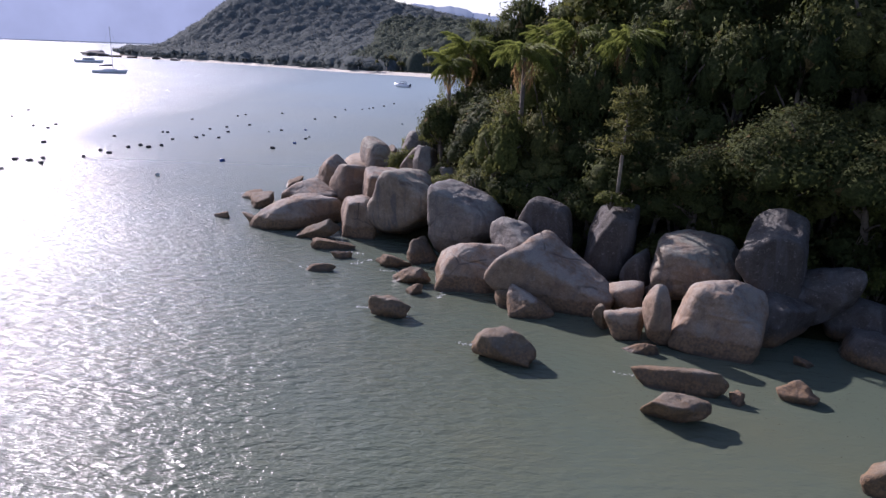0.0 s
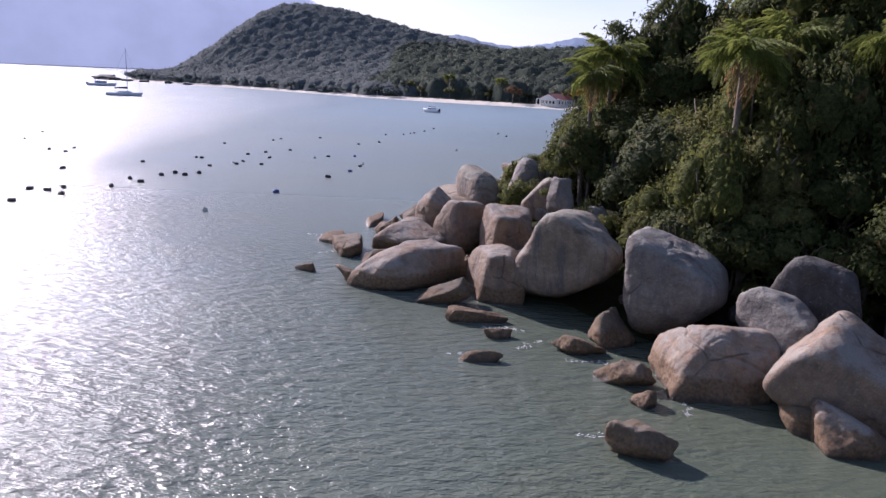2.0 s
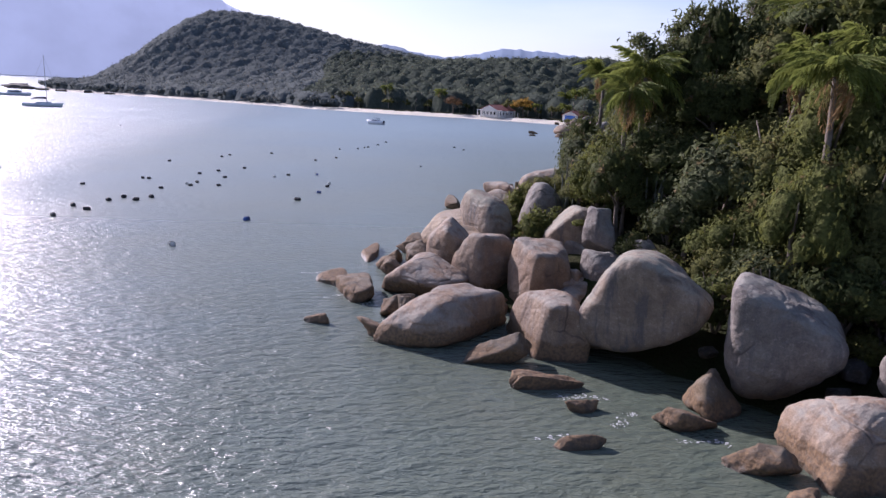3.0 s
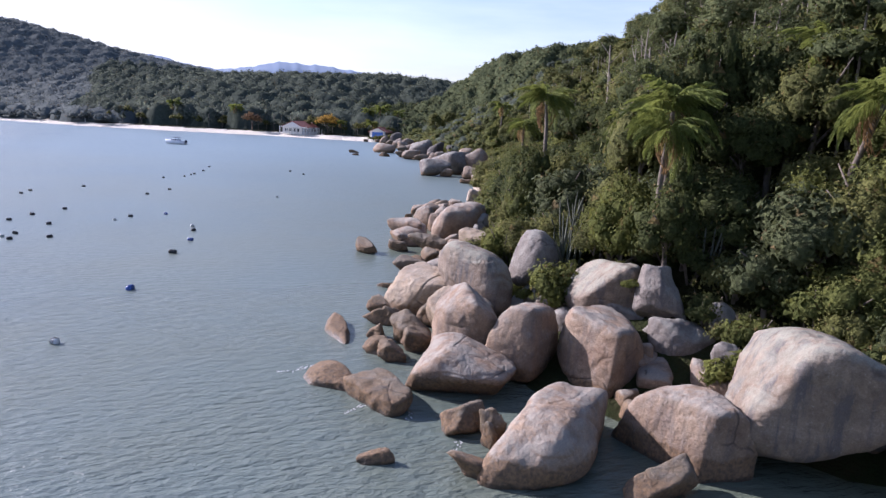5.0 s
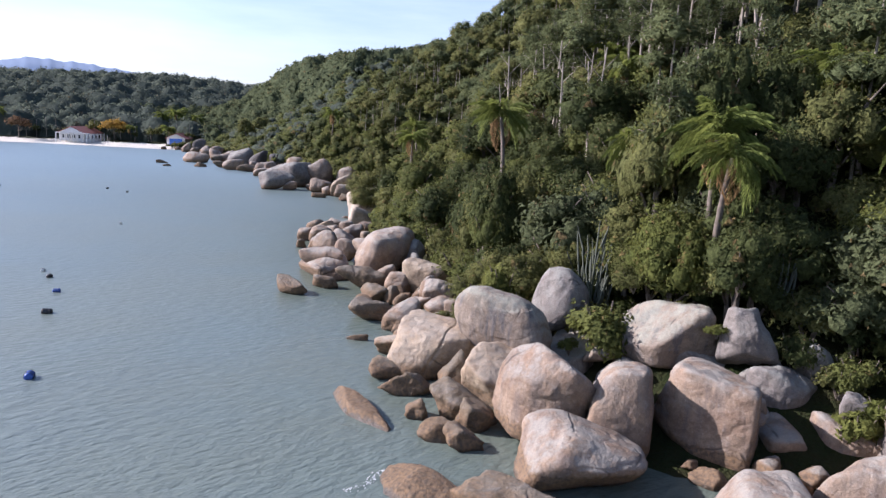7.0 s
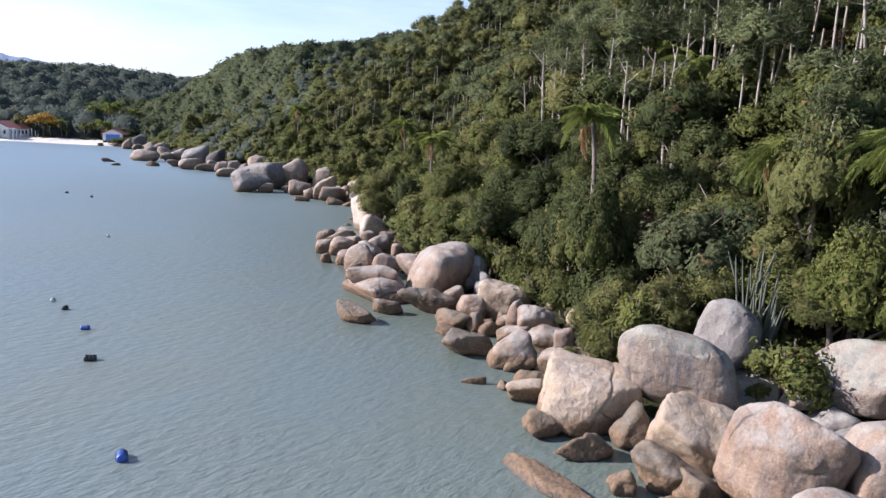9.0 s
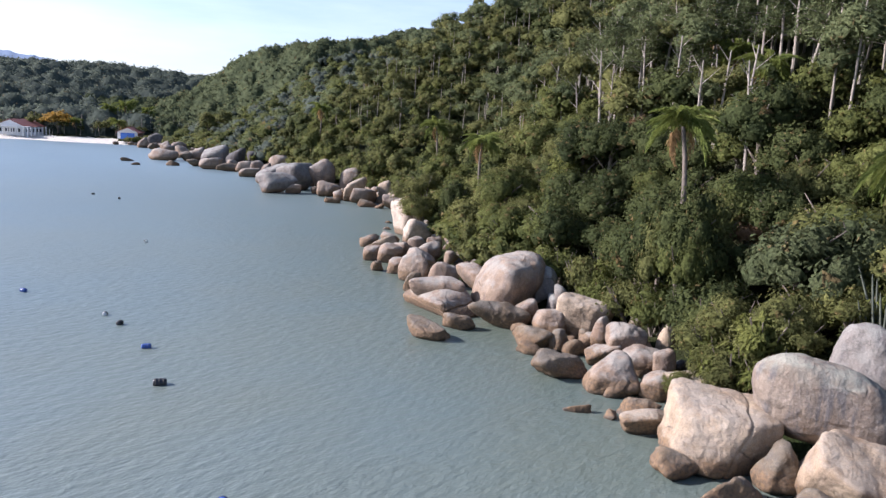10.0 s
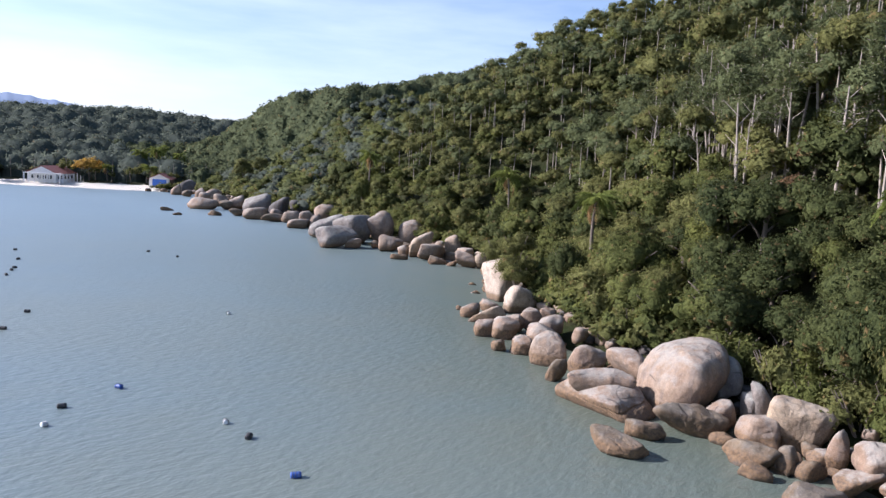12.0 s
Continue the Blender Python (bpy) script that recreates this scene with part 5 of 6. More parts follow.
upper, s_up = scatter(1, 0, 130, 20, 141, 3.5, lambda x, y, s, z: (s > 33) & (s < 82))
mid, s_mid = scatter(2, 15, 190, 138, 232, 3.6, lambda x, y, s, z: (s > 2.5) & (s < 90))
back, s_back = scatter(3, 45, 230, 228, 345, 4.6, lambda x, y, s, z: (s > 3) & (s < 110) & ((y < 322) | (x > 88)))
mid_crowns = crowns_for(11, 8, 2.6, 5.4, 0.9, 13, 420, 0.42, 0.30, False, 0.72)
far_pines = crowns_for(21, 8, 2.3, 4.2, 4.8, 12, 340, 0.48, 0.22, False, 0.62)
r5 = np.random.default_rng(9)
slope_crowns = crowns_for(10, 8, 2.4, 5.4, 0.3, 20, 1150, 0.29, 0.20, False)
slope_pines = crowns_for(22, 8, 2.2, 4.2, 4.8, 16, 820, 0.38, 0.14, False)
slope_spots = np.array(slope_spots)
undergrowth = crowns_for(23, 6, 2.5, 2.8, -0.4, 7, 120, 0.55, 0.36, False, 0.75)
tall_stems = []
BROAD = ((LEAF_DARK, 0, 0.2, "dark green"), (LEAF_MID, 0.2, 0.54, "green"), (LEAF_OLIVE, 0.54, 0.92, "olive green"), (LEAF_YELLOW, 0.92, 1.01, "yellow-green"))
for spots, crowns, pines, share in ((slope_spots, slope_crowns, slope_pines, 0.45), (upper, mid_crowns, far_pines, 0.7), (mid, mid_crowns, far_pines, 0.45)):
    inland = shore_distance(spots[:, 0], spots[:, 1])
    pine = (r5.random(len(spots)) < share) & (inland > 14)
    # only the darker leaf colours on the point, in place of shade
    choice = r5.random(len(spots)) * np.where((spots[:, 0] > 4) & (spots[:, 1] < 84), 0.42, 1.0)
    for material, low, high, words in BROAD:
        wood("forest_canopy", words + " crowns of the forest covering the hill", spots[~pine & (choice >= low) & (choice < high)], crowns, material)
    for material, low, high, words in ((LEAF_NEEDLE, 0, 0.6, "dark green"), (LEAF_OLIVE, 0.6, 1.01, "olive")):
        wood("forest_canopy", words + " feathery crowns of tall pines on the slope", spots[pine & (choice >= low) & (choice < high)], pines, material, tall_stems)
    wood("forest_canopy", "low green undergrowth beneath the pines", spots[pine] + [1.2, -0.9, 0, 0], undergrowth, LEAF_MID)


def stems(rows):
    """The pale trunks under the pine crowns, each a tapered square pole."""
    r = np.random.default_rng(31)
    square = np.array([(1, 0), (0, 1), (-1, 0), (0, -1)])
    verts, faces = [], []
    for x, y, z, size in rows:
        k = len(verts)
        lean = r.normal(size=2) * 0.25
        for f, wide in ((-0.6, 0.13), (4.0, 0.10), (7.4, 0.05)):
            verts += [(x + lean[0] * f / 7 + cx * wide, y + lean[1] * f / 7 + cy * wide, z + f * size) for cx, cy in square]
        faces += [(k + i * 4 + j, k + i * 4 + (j + 1) % 4, k + i * 4 + 4 + (j + 1) % 4, k + i * 4 + 4 + j) for i in (0, 1) for j in range(4)]
    ob = new("forest_trunks", mesh_from("forest_trunks", verts, faces, BARK_PALE))
    tagged(ob, "pale slender pine trunks showing below their crowns", "forest", kind="stuff")


for seed, y0, y1, gap, material, words in ((41, 100, 190, 2.1, LEAF_MID, "green"), (42, 100, 200, 2.4, LEAF_OLIVE, "olive"), (43, 186, 335, 2.9, LEAF_OLIVE, "olive"), (44, 110, 335, 3.4, LEAF_YELLOW, "yellow-green")):
    scrub, _ = scatter(seed, 2, 100, y0, y1, gap, lambda x, y, s, z: (s > 2.2) & (s < 9))
    wood("forest_canopy", words + " scrub along the shore below the forest", scrub, undergrowth, material)
for seed in (45,):
    scrub, _ = scatter(seed, 20, 130, 138, 232, 4.6, lambda x, y, s, z: (s > 9) & (s < 60))
    wood("forest_canopy", "low growth closing the gaps between the crowns", scrub, undergrowth, (LEAF_DARK, LEAF_MID)[seed - 45])
back_crowns = crowns_for(12, 6, 3.3, 6.8, -2.0, 11, 200, 0.66, 0.44, False, 0.85, 0.3)
for k, (material, words) in enumerate(((LEAF_FAR_HAZE, "grey-green"), (LEAF_NEEDLE, "dark green"), (LEAF_MID, "green"))):
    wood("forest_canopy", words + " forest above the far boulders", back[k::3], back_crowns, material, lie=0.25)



def canopy_sheet(label, seed, x0, x1, y0, y1, gap, keep, material, radius, tall, cell, blades, lie):
    """Far woods as one closed canopy: a dome for each crown, grown together, with loose sprays of leaves on top."""
    r = np.random.default_rng(seed)
    spots, _ = scatter(seed, x0, x1, y0, y1, gap, keep)
    xs, ys = np.arange(x0 - 12, x1 + 12, cell), np.arange(y0 - 12, y1 + 12, cell)
    gx, gy = np.meshgrid(xs, ys)
    land = land_height(gx, gy)
    dome = np.full(gx.shape, -1.0)
    reach = int(radius * 1.5 / cell) + 1
    for x, y, _, size in spots:
        i, j = int((y - ys[0]) / cell), int((x - xs[0]) / cell)
        a, b = slice(max(i - reach, 0), i + reach + 1), slice(max(j - reach, 0), j + reach + 1)
        d2 = ((gx[a, b] - x) ** 2 + (gy[a, b] - y) ** 2) / (radius * size) ** 2
        dome[a, b] = np.maximum(dome[a, b], np.where(d2 < 1.6, tall * size * (1 - 0.30 * d2), -1.0))
    z = land + dome + np.where(dome > 0, r.normal(size=dome.shape) * 0.35, 0)
    dy, dx = np.gradient(z, cell)
    ly, lx = np.gradient(land, cell)
    n = unit(unit(np.stack([-dx, -dy, np.ones_like(dx)], -1)) * (1 - lie) + unit(np.stack([-lx, -ly, np.ones_like(lx)], -1)) * lie)
    w = len(xs)
    k = (np.arange(len(ys) - 1)[:, None] * w + np.arange(w - 1)[None]).ravel()
    quads = np.stack([k, k + 1, k + w + 1, k + w], 1)
    quads = quads[(dome.ravel()[quads] > 0).any(1)]
    verts = np.stack([gx, gy, z], -1).reshape(-1, 3)
    ob = new("forest_canopy", mesh_from("forest_canopy", verts, quads, material, normals=n.reshape(-1, 3)))
    tagged(ob, label, "forest", kind="stuff")
    pick = r.choice(np.flatnonzero(dome.ravel() > 0.4 * tall), blades)
    way = n.reshape(-1, 3)[pick]
    at = verts[pick] + r.uniform(-0.5, 0.5, (blades, 3)) * cell + [0, 0, 0.3]
    v, f = leaf_cards(r, at, unit(way + r.normal(size=(blades, 3)) * 0.9), 1.3, 0.9)
    ob = new("forest_canopy", mesh_from("forest_canopy", v, f, material, normals=np.repeat(unit(way + r.normal(size=(blades, 3)) * 0.25), 3, 0)))
    tagged(ob, label + ", loose outer leaves", "forest", kind="stuff")


canopy_sheet("far green woods behind the beach, haze put into their colour", 4, -60, 420, 335, 720, 6.6, lambda x, y, s, z: (s > 30) & (s < 330) & (y < 640 - x * 0.2) & ((x < 84) | (y > 452)), LEAF_FAR_HAZE, 4.3, 9.0, 1.8, 55000, 0.35)
canopy_sheet("green woods on the ridge above the far boulders", 7, 84, 330, 335, 452, 5.4, lambda x, y, s, z: (s > 24) & (s < 250), LEAF_RIDGE, 3.6, 7.0, 1.5, 45000, 0.12)
front, _ = scatter(6, -60, 110, 335, 470, 6.0, lambda x, y, s, z: (s > 20) & (s < 42))
for k, (material, words) in enumerate(((LEAF_FAR_HAZE, "grey-green"), (LEAF_OLIVE, "olive"))):
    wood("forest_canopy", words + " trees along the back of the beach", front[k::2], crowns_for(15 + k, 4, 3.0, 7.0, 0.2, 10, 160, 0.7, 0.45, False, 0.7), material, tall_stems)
shore_wood, _ = scatter(8, -310, -40, 400, 700, 6.0, lambda x, y, s, z: (s > 9) & (s < 26))
wood("forest_canopy", "trees along the far shore of the headland, haze put into their colour", shore_wood, crowns_for(17, 4, 3.6, 6.5, -0.6, 8, 110, 0.9, 0.6, False, 0.8), LEAF_HAZE, lie=0.35)
canopy_sheet("wooded headland across the bay, haze put into its colour", 5, -310, 60, 430, 900, 6.0, lambda x, y, s, z: (s > 16) & (x - 0.9 * (y - 600) * 0.1 < 40) & (y < 860), LEAF_HAZE, 4.4, 6.0, 1.8, 55000, 0.55)
stems(tall_stems)

# pale bare trunks that show between the crowns of the upper slope
STEM = bpy.data.meshes.new("stem")
bm = bmesh.new()
tube(bm, [(0, 0, -0.5), (0.1, 0.05, 4), (0.3, 0.0, 8.5)], [0.12, 0.10, 0.05], 6)
for a in range(4):
    tube(bm, [(0.2, 0, 5.5 + a * 0.7), (0.2 + math.cos(a * 2.3) * 1.1, math.sin(a * 2.3) * 1.1, 6.4 + a * 0.8)], [0.04, 0.012], 4)
bm.to_mesh(STEM)
bm.free()
STEM.materials.append(BARK_PALE)
for k in range(150):
    x, y = rng.uniform(12, 48), rng.uniform(84, 140)
    s = float(shore_distance(np.array([x]), np.array([y]))[0])
    size = rng.uniform(0.85, 1.35)
    if 15 < s < 42:
        ob = new("bare_trunk", STEM)
        ob.matrix_world = plant_matrix(rng, x, y, ground_z(x, y), size)
        tagged(ob, "thin pale bare tree trunk standing in the forest", "tree trunk", "bare trunks")


# ---- distance: mountains beyond the bay, haze put into their colour and glow ----
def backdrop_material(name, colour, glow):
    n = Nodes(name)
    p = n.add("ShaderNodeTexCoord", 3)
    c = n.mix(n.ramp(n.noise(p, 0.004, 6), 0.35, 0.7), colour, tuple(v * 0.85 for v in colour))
    # the emission stands in for light scattered by the air
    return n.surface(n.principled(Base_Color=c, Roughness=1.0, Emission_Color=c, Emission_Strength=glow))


def mountain(label, distance, crest, material, seed):
    """A far range: its crest height follows rows of bearing and degrees above the sea."""
    r = np.random.default_rng(seed)
    az = np.arange(crest[0][0], crest[-1][0] + 0.01, 0.15)
    el = np.interp(az, [c[0] for c in crest], [c[1] for c in crest])
    for k, a in ((0.9, 0.06), (2.1, 0.05), (4.7, 0.035), (9.0, 0.02)):
        el = el + a * np.sin(az * k + r.uniform(0, 6))
    rows, n = [], len(az)
    for f, out in ((0, 0.86), (0.45, 0.92), (0.8, 0.97), (1, 1), (0, 1.2)):
        h = np.maximum(np.tan(np.radians(el)) * distance * f, -5) - (5 if f == 0 else 0)
        rows.append(np.stack([-15 + np.sin(np.radians(az)) * distance * out, 30 + np.cos(np.radians(az)) * distance * out, h + 12 * f], 1))
    i = (np.arange(4)[:, None] * n + np.arange(n - 1)[None]).ravel()
    ob = new("backdrop", mesh_from("backdrop", np.concatenate(rows), np.stack([i, i + 1, i + n + 1, i + n], 1), material, True))
    tagged(ob, label, "mountain", kind="structure")


mountain("tall mountain across the bay, haze painted blue and glowing", 3600, [(-75, 3), (-55, 7), (-40, 9.5), (-30, 10.5), (-22, 9.5), (-17, 7.6), (-13, 6.0), (-8, 3.2), (-3, 1.6), (2, 0.5)], backdrop_material("mountain haze", (0.275, 0.305, 0.385), 0.75), 1)
mountain("low hills far inland, haze painted blue and glowing", 2400, [(-12, 2.6), (-6, 3.2), (-3, 3.45), (0, 3.2), (3, 2.7), (6, 2.75), (8, 3.3), (10, 3.5), (13, 3.2), (16, 2.75), (20, 2.3), (40, 2.2), (75, 2.5)], backdrop_material("hill haze", (0.095, 0.135, 0.20), 0.45), 2)


# ---- the beach: two houses, a flowering tree ----
WHITE = plain_material("white painted wall", (0.78, 0.77, 0.74), 0.8, 0, 0.12, 1.5)
ROOF = plain_material("red roof tiles", (0.30, 0.10, 0.075), 0.85, 0, 0.35, 2.5)
BLUE = plain_material("blue painted door", (0.05, 0.16, 0.55), 0.5, 0, 0.15, 2)
GLASS = plain_material("dark window pane", (0.03, 0.035, 0.04), 0.15, 0, 0.1, 2)
BRICKWORK = plain_material("brown side wall", (0.30, 0.20, 0.15), 0.9, 0, 0.3, 2)


def house(x, y, z, yaw, wide, deep, tall, ridge, label, door=None, porch=False, side=None):
    """A gabled house, its gable front along -y of its own axes."""
    home = tagged(new("house"), label, "house", "beach houses")
    home.matrix_world = pose(x, y, z, 0, 0, yaw)
    a, t = wide / 2, 0.2
    for y0, y1 in ((0, t), (deep - t, deep)):
        bm = bmesh.new()
        vs = [(-a, -0.6), (a, -0.6), (a, tall), (0, tall + ridge), (-a, tall)]
        f = [bm.verts.new((px, y0, pz)) for px, pz in vs]
        b = [bm.verts.new((px, y1, pz)) for px, pz in vs]
        bm.faces.new(f), bm.faces.new(list(reversed(b)))
        for k in range(5):
            bm.faces.new((f[k], b[k], b[(k + 1) % 5], f[(k + 1) % 5]))
        bmesh.ops.recalc_face_normals(bm, faces=bm.faces)
        part("wall", finish(bm, "wall", WHITE), home)
    for sx in (-1, 1):
        bm = bmesh.new()
        box(bm, sx * a - (t if sx > 0 else 0), sx * a + (t if sx < 0 else 0), t, deep - t, -0.6, tall)
        part("wall", finish(bm, "side_wall", side or WHITE), home)
    for sx in (-1, 1):
        bm = bmesh.new()
        rise = (ridge + 0.3) / a
        e = a + 0.7
        p = [(0, tall + ridge + 0.12), (sx * e, tall + ridge + 0.12 - rise * e * 0.92)]
        v = [bm.verts.new((px, py, pz + dz)) for px, pz in p for py in (-0.6, deep + 0.5) for dz in (0, 0.16)]
        bmesh.ops.convex_hull(bm, input=v)
        part("roof", finish(bm, "roof", ROOF), home, "red clay-tile roof slope")
    if door:
        bm = bmesh.new()
        box(bm, -door[0] / 2, door[0] / 2, -0.08, 0.02, 0, door[1], 0.02)
        part("door", finish(bm, "door", BLUE), home, "wide blue boathouse door")
    else:
        for px in (-a * 0.6, -a * 0.2, a * 0.2, a * 0.6):
            bm = bmesh.new()
            box(bm, px - 0.6, px + 0.6, -0.05, 0.03, 1.0, 2.3, 0.02)
            part("window", finish(bm, "window", GLASS), home)
        for py in np.arange(1.5, deep - 1, 2.6):
            bm = bmesh.new()
            box(bm, a - 0.03, a + 0.05, py, py + 1.2, 0.9, 2.2, 0.02)
            part("window", finish(bm, "window", GLASS), home)
    if porch:
        bm = bmesh.new()
        box(bm, -a - 0.3, a + 2.6, -2.6, -0.05, tall - 0.25, tall - 0.05)
        part("porch_roof", finish(bm, "porch_roof", WHITE), home)
        for px in np.linspace(-a, a + 2.4, 8):
            bm = bmesh.new()
            box(bm, px - 0.14, px + 0.14, -2.5, -2.2, -0.8, tall - 0.25)
            part("post", finish(bm, "post", WHITE), home)
        for py in np.linspace(0.5, deep, 6):
            bm = bmesh.new()
            box(bm, a + 2.1, a + 2.4, py - 0.14, py + 0.14, -0.8, tall - 0.2)
            part("post", finish(bm, "post", WHITE), home)
    return home


house(66.5, 343.5, 1.2, -32, 7.2, 11, 3.0, 1.6, "small white boathouse with blue door and red roof on the beach", door=(5.0, 2.7), side=BRICKWORK)
house(32.0, 364.0, 1.3, -40, 10.0, 15, 3.2, 2.2, "white beach house with red roof and open veranda posts", porch=True)
house(-62.0, 428.0, 1.5, -35, 9.0, 10, 3.0, 1.8, "small pale beach house among trees", porch=True)

gold = broadleaf(60, LEAF_GOLD, "golden yellow broad-crowned tree beside the beach house", 5.6, 4.6, 4.2, 20, 900, 1.0, 0.7)
gold.location = (49.0, 366.5, 1.3)
brown = broadleaf(61, LEAF_RUST, "bare-looking brown tree beside the beach house", 5.0, 4.4, 3.4, 16, 600, 0.9, 0.6)
brown.location = (16.0, 379.0, 1.4)
BAMBOO = broadleaf(62, LEAF_OLIVE, "tall clump of bamboo behind the far boulders", 3.6, 10.5, 0.2, 22, 1100, 1.0, 0.3)
for x, y, size in ((78.0, 300.0, 1.0), (81.0, 294.0, 0.9)):
    placed(BAMBOO, used, plant_matrix(rng, x, y, ground_z(x, y), size))
for x, y, top, tall, seed, size in ((56.0, 368.0, 7.0, 6.0, 31, 1.2), (66.0, 352.0, 7.5, 6.0, 32, 1.3), (70.0, 372.0, 13.0, 11.0, 33, 1.5), (75.0, 368.0, 14.0, 12.0, 34, 1.5), (79.0, 372.0, 15.0, 13.0, 35, 1.5), (84.0, 366.0, 12.5, 10.0, 36, 1.4), (10.0, 395.0, 12.0, 10.5, 37, 1.5), (-18.0, 412.0, 13.0, 11.0, 38, 1.6)):
    palm(x, y, top, tall, seed, size, 2)


# ---- boats and mussel-farm floats ----
HULL = plain_material("boat hull white", (0.70, 0.72, 0.76), 0.3, 0, 0.08, 1)
NAVY = plain_material("navy canvas", (0.03, 0.035, 0.07), 0.8, 0, 0.2, 2)
METAL = plain_material("grey aluminium", (0.35, 0.36, 0.38), 0.4, 0.8, 0.1, 2)


def hull_mesh(length, beam, side, material):
    """A lofted hull from stern to bow."""
    rows, k = 12, 9
    v = []
    for i in range(rows + 1):
        t = i / rows
        b = beam / 2 * (0.82 + 0.36 * t - 1.18 * t ** 3.2) + 0.02
        sheer = side * (1 + 0.28 * t * t)
        for j in range(k):
            a = math.pi * j / (k - 1)
            v.append(((t - 0.5) * length + 0.06 * length * t * (math.sin(a) < 0.3), -b * math.cos(a), sheer - (sheer + 0.35 * (1 - t * t)) * math.sin(a) ** 0.7))
    faces = [(i * k + j, i * k + j + 1, (i + 1) * k + j + 1, (i + 1) * k + j) for i in range(rows) for j in range(k - 1)]
    faces += [(i * k, (i + 1) * k, (i + 1) * k + k - 1, i * k + k - 1) for i in range(rows)]
    return mesh_from("hull", v, faces, material)


def sail_boat(x, y, yaw, length):
    boat = tagged(new("sailboat"), "anchored white sailing yacht with bare mast and furled sail", "sailboat")
    boat.matrix_world = pose(x, y, 0, 0, 0, yaw)
    part("hull", hull_mesh(length, length * 0.28, 1.25, HULL), boat)
    bm = bmesh.new()
    box(bm, -length * 0.16, length * 0.2, -1.1, 1.1, 1.2, 1.85, 0.2)
    part("cabin", finish(bm, "cabin", HULL), boat)
    bm = bmesh.new()
    box(bm, -length * 0.36, -length * 0.18, -1.2, 1.2, 2.7, 2.85, 0.05)
    for sx in (-0.35, -0.19):
        for sy in (-1.1, 1.1):
            tube(bm, [(length * sx, sy, 1.2), (length * sx, sy, 2.75)], [0.05, 0.05], 6)
    part("canopy", finish(bm, "canopy", HULL), boat)
    bm = bmesh.new()
    tube(bm, [(length * 0.1, 0, 1.2), (length * 0.1, 0, length * 1.38)], [0.16, 0.10], 8)
    part("mast", finish(bm, "mast", METAL), boat)
    bm = bmesh.new()
    tube(bm, [(length * 0.1, 0, 3.3), (-length * 0.12, 0, 3.2), (-length * 0.3, 0, 2.9)], [0.42, 0.34, 0.18], 8)
    part("furled_sail", finish(bm, "furled_sail", NAVY), boat, "navy cover over the furled sail")
    for end in (length * 0.52, -length * 0.48):
        bm = bmesh.new()
        tube(bm, [(end, 0, 1.4), (length * 0.1, 0, length * 1.36)], [0.03, 0.03], 5)
        part("stay", finish(bm, "stay", METAL), boat)


def motor_boat(x, y, yaw, length, label):
    boat = tagged(new("motorboat"), label, "motorboat")
    boat.matrix_world = pose(x, y, 0, 0, 0, yaw)
    side = 0.8 + length * 0.04
    part("hull", hull_mesh(length, length * 0.32, side, HULL), boat)
    bm = bmesh.new()
    box(bm, -length * 0.22, length * 0.18, -length * 0.11, length * 0.11, side * 0.9, side + length * 0.09, length * 0.02)
    part("cabin", finish(bm, "cabin", HULL), boat)
    bm = bmesh.new()
    box(bm, -length * 0.15, length * 0.185, -length * 0.112, length * 0.112, side + length * 0.03, side + length * 0.065, 0.02)
    part("windscreen", finish(bm, "windscreen", GLASS), boat)
    bm = bmesh.new()
    box(bm, -length * 0.2, length * 0.1, -length * 0.12, length * 0.12, side + length * 0.15, side + length * 0.165, 0.02)
    for sx in (-0.18, 0.08):
        for sy in (-0.1, 0.1):
            tube(bm, [(length * sx, length * sy, side), (length * sx, length * sy, side + length * 0.155)], [0.03, 0.03], 6)
    part("canopy", finish(bm, "canopy", NAVY), boat)
    bm = bmesh.new()
    box(bm, -length * 0.56, -length * 0.48, -0.25, 0.25, side * 0.5, side * 1.3, 0.08)
    part("outboard", finish(bm, "outboard", NAVY), boat)


sail_boat(-144.3, 300.2, 4, 13.5)
motor_boat(-214.0, 420.0, 8, 15.0, "white motor yacht anchored off the headland")
motor_boat(-20.0, 272.0, 150, 6.5, "small white motorboat anchored in the bay")

FLOAT_BLUE = plain_material("blue plastic drum", (0.035, 0.10, 0.36), 0.45, 0, 0.3, 6)
FLOAT_BLACK = plain_material("black plastic drum", (0.02, 0.021, 0.024), 0.5, 0, 0.3, 6)
FLOAT_WHITE = plain_material("white weathered drum", (0.62, 0.64, 0.62), 0.5, 0, 0.2, 6)
ROPE = plain_material("wet rope", (0.10, 0.09, 0.07), 0.9, 0, 0.3, 12)


def float_thing(material, label, length, radius):
    """A drum that lies half sunk, with moulded rings and rope round it."""
    drum = tagged(new("float_drum"), label, "buoy", "mussel farm floats")
    bm = bmesh.new()
    xs = np.linspace(-0.5, 0.5, 13) * length
    rr = [radius * (0.72 if k in (0, 12) else 1.05 if k in (3, 6, 9) else 0.97) for k in range(13)]
    tube(bm, [(x, 0, 0) for x in xs], rr, 14)
    part("drum", finish(bm, "drum", material, True), drum)
    for x in (-0.28, 0.02, 0.30):
        bm = bmesh.new()
        n = 16
        loop = [(x * length + 0.015 * math.sin(k), math.cos(6.2832 * k / n) * radius * 1.06, math.sin(6.2832 * k / n) * radius * 1.06) for k in range(n + 1)]
        tube(bm, loop, [0.02] * (n + 1), 5)
        part("rope", finish(bm, "rope", ROPE), drum, "dark rope lashed round the drum")
    return drum


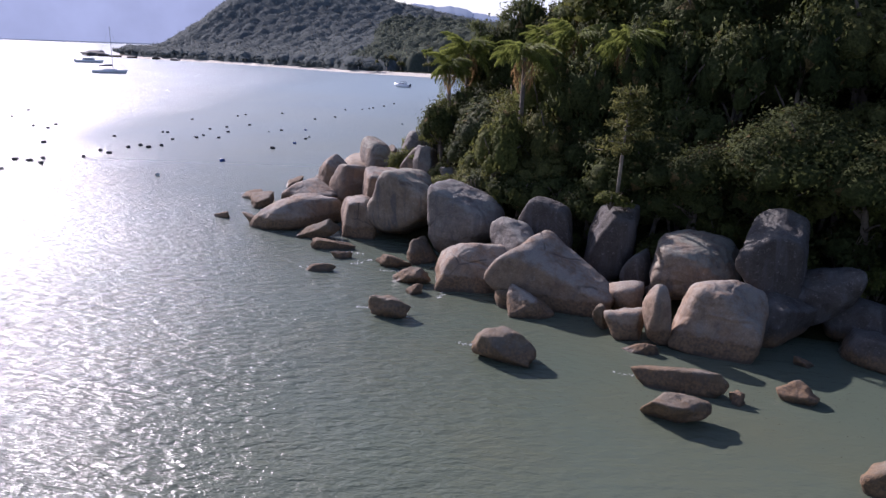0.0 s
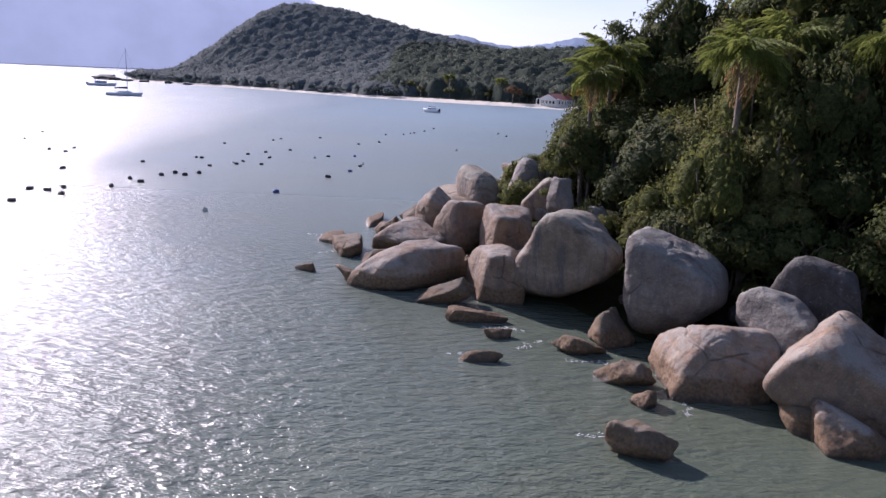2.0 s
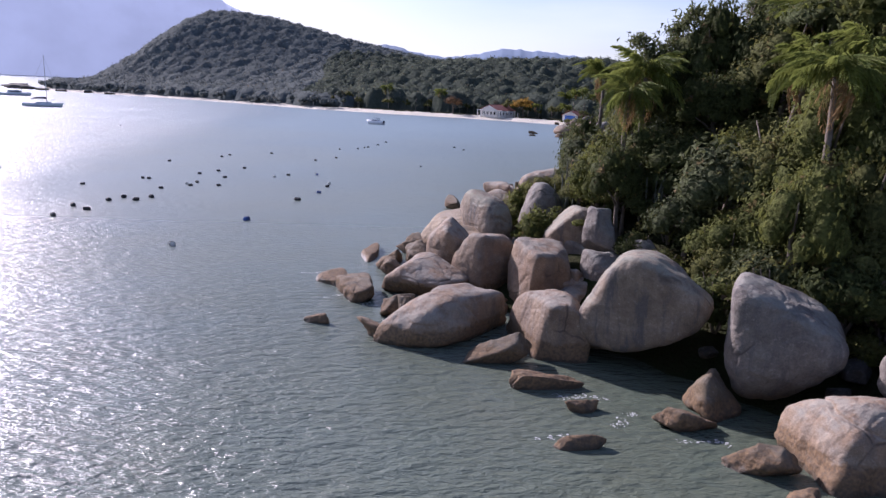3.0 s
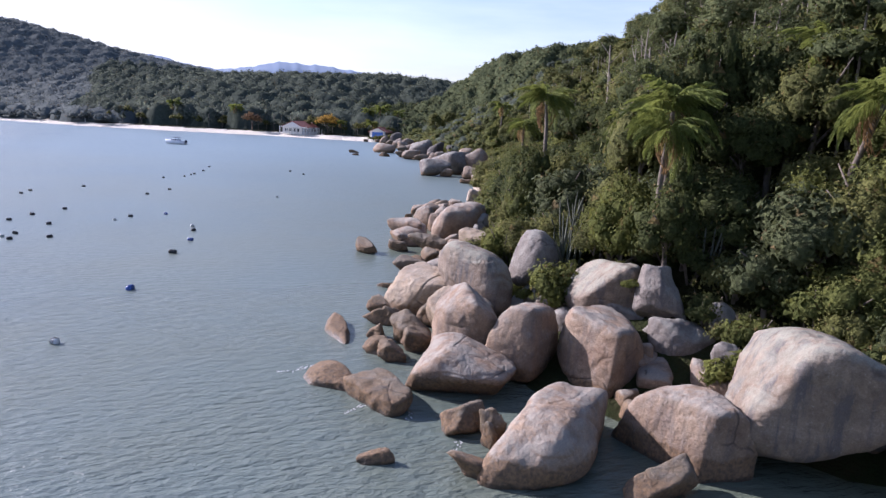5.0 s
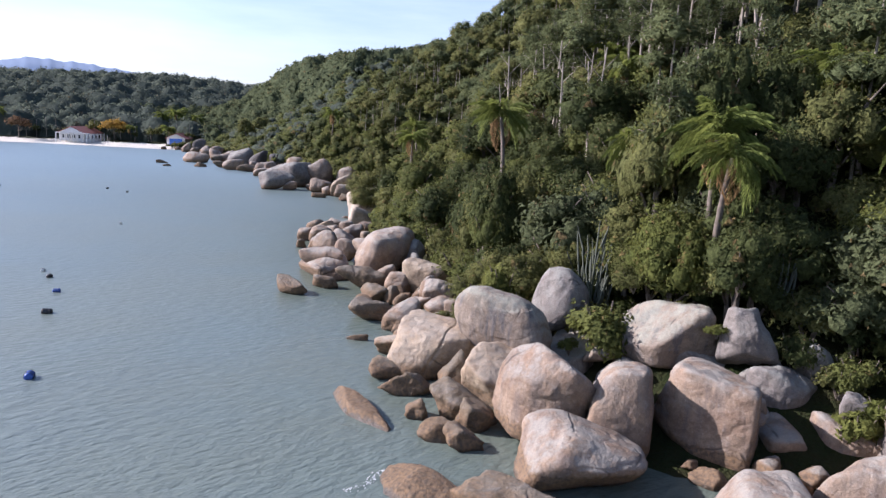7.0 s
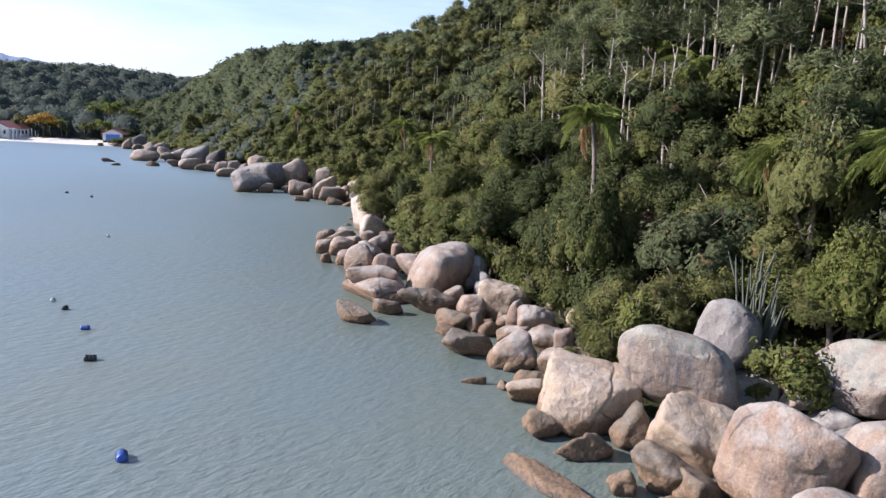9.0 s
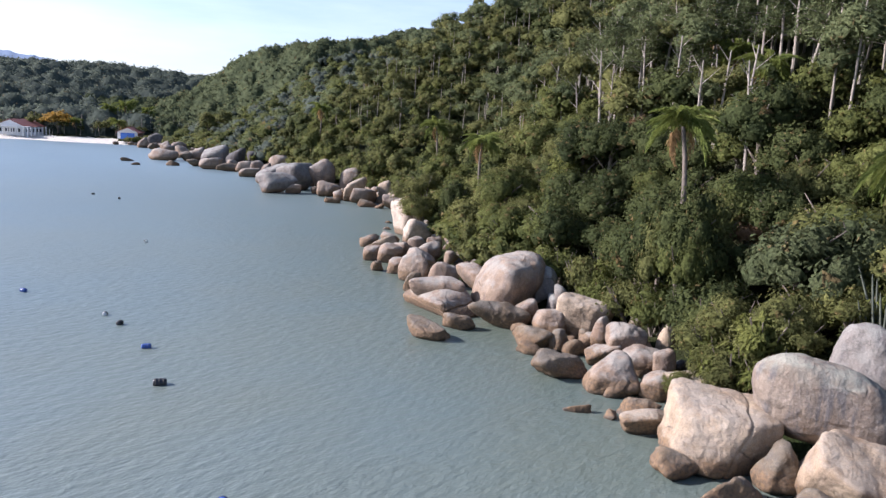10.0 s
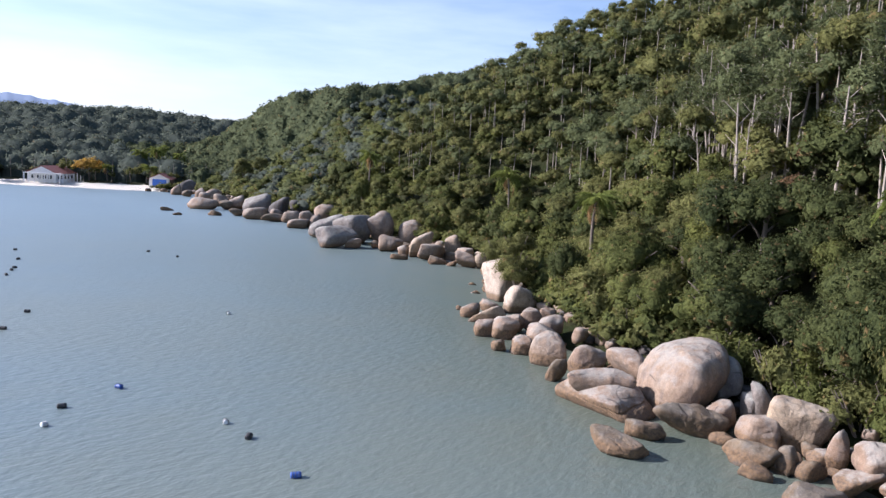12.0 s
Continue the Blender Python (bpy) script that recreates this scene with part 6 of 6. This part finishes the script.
FLOATS = {"u": float_thing(FLOAT_BLUE, "blue plastic drum float lashed with rope", 0.95, 0.30),
          "k": float_thing(FLOAT_BLACK, "black plastic drum float on the water", 0.9, 0.29),
          "w": float_thing(FLOAT_WHITE, "white plastic drum float on the water", 0.6, 0.27)}


def line_of_floats(rows):
    for x, y, kind in rows:
        size = 0.72 if y < 100 else 0.54
        placed(FLOATS[kind], used, Matrix.LocRotScale((x, y, 0.10), Euler((0, rng.normal() * 0.08, rng.uniform(0, 3.1))), (size, size, size)))


line_of_floats([(-27.4, 86.0, "u"), (-30.7, 74.8, "w"), (-24.4, 98.4, "k"), (-22.7, 104.3, "u"), (-22.2, 109.7, "k"), (-22.2, 112.3, "w"), (-24.7, 121.4, "u"), (-28.4, 119.7, "k"), (-29.9, 117.3, "w")])
line_of_floats([(-44.0, 85.1, "k"), (-44.6, 90.5, "k"), (-42.6, 88.7, "k"), (-42.7, 94.2, "k"), (-42.0, 96.4, "k"), (-40.3, 95.0, "k"), (-39.4, 97.0, "k"), (-40.5, 103.7, "k"), (-48.0, 131.9, "k"), (-49.6, 104.8, "k"), (-44.4, 111.6, "k"), (-45.2, 111.7, "k")])
line_of_floats([(-39.9, 118.0, "k"), (-38.8, 107.9, "w"), (-38.0, 106.6, "k"), (-38.0, 109.5, "k"), (-34.9, 107.3, "k"), (-38.3, 121.7, "k"), (-35.9, 115.0, "k"), (-42.3, 141.1, "k"), (-41.7, 144.3, "k"), (-35.6, 126.0, "k"), (-35.6, 149.8, "k")])
line_of_floats([(-23.9, 146.2, "k"), (-24.6, 163.9, "k"), (-21.1, 166.8, "k"), (-19.9, 170.0, "k"), (-19.2, 171.8, "k"), (-17.3, 178.6, "k"), (-15.6, 187.7, "k"), (-82.9, 207.9, "k"), (-9.5, 137.2, "w"), (1.2, 173.7, "k"), (-0.3, 180.3, "k")])
line_of_floats([(-82.2, 138.0, "k"), (-77.9, 125.8, "k"), (-55.1, 96.0, "k"), (-63.4, 111.6, "k"), (-64.8, 116.4, "k"), (-50.2, 81.5, "k"), (-48.3, 81.2, "k"), (-47.8, 83.1, "k"), (-46.0, 79.5, "k"), (-66.9, 113.6, "k"), (-48.0, 75.2, "k"), (-26.9, 140.6, "k")])


# ---- white water where the swell washes round the rocks ----
def foam_thing(rows):
    """Thin broken flecks on the water. rows: x, y, length, width, yaw, count of each streak."""
    r = np.random.default_rng(64)
    verts, faces = [], []
    for x, y, length, width, yaw, count in rows:
        c, s_ = math.cos(radians(yaw)), math.sin(radians(yaw))
        for _ in range(count):
            u, v = r.uniform(-0.5, 0.5) * length, r.normal() * 0.22 * width
            v += 0.3 * width * math.sin(u * 3.0)
            px, py = x + c * u - s_ * v, y + s_ * u + c * v
            size = r.uniform(0.012, 0.05)
            k, n = len(verts), 6
            spin = r.uniform(0, 6.28)
            for j in range(n):
                a, q = 6.2832 * j / n, size * r.uniform(0.5, 1.2)
                ex, ey = math.cos(a) * q * 1.9, math.sin(a) * q * 0.8
                verts.append((px + ex * math.cos(spin * 0.15 + radians(yaw)) - ey * math.sin(spin * 0.15 + radians(yaw)), py + ex * math.sin(spin * 0.15 + radians(yaw)) + ey * math.cos(spin * 0.15 + radians(yaw)), 0.012))
            faces.append(tuple(range(k, k + n)))
    ob = new("foam", mesh_from("foam", verts, faces, plain_material("sea foam", (0.55, 0.57, 0.56), 0.6, 0, 0.1, 8)))
    tagged(ob, "thin white foam flecks washing round the tidal rocks", "foam", kind="stuff")


foam_thing([(-18.9, 67.9, 2.6, 0.5, 10, 80), (-17.0, 64.6, 1.6, 0.4, 70, 60), (-17.6, 62.4, 1.2, 0.4, 20, 35), (-6.2, 48.4, 2.4, 0.5, -10, 60), (-5.0, 46.4, 1.8, 0.5, 35, 45), (-8.2, 44.9, 1.4, 0.35, 5, 30), (-2.6, 44.6, 2.0, 0.5, -15, 45),
            (0.6, 40.4, 1.8, 0.5, 60, 40), (-3.4, 37.8, 1.4, 0.35, 0, 30), (2.4, 33.2, 2.0, 0.4, -10, 35), (-12.6, 55.0, 1.6, 0.4, 30, 30), (9.6, 30.4, 1.8, 0.4, -20, 30), (-15.6, 61.0, 0.9, 0.3, 50, 18), (-14.6, 57.9, 0.8, 0.3, 40, 16)])
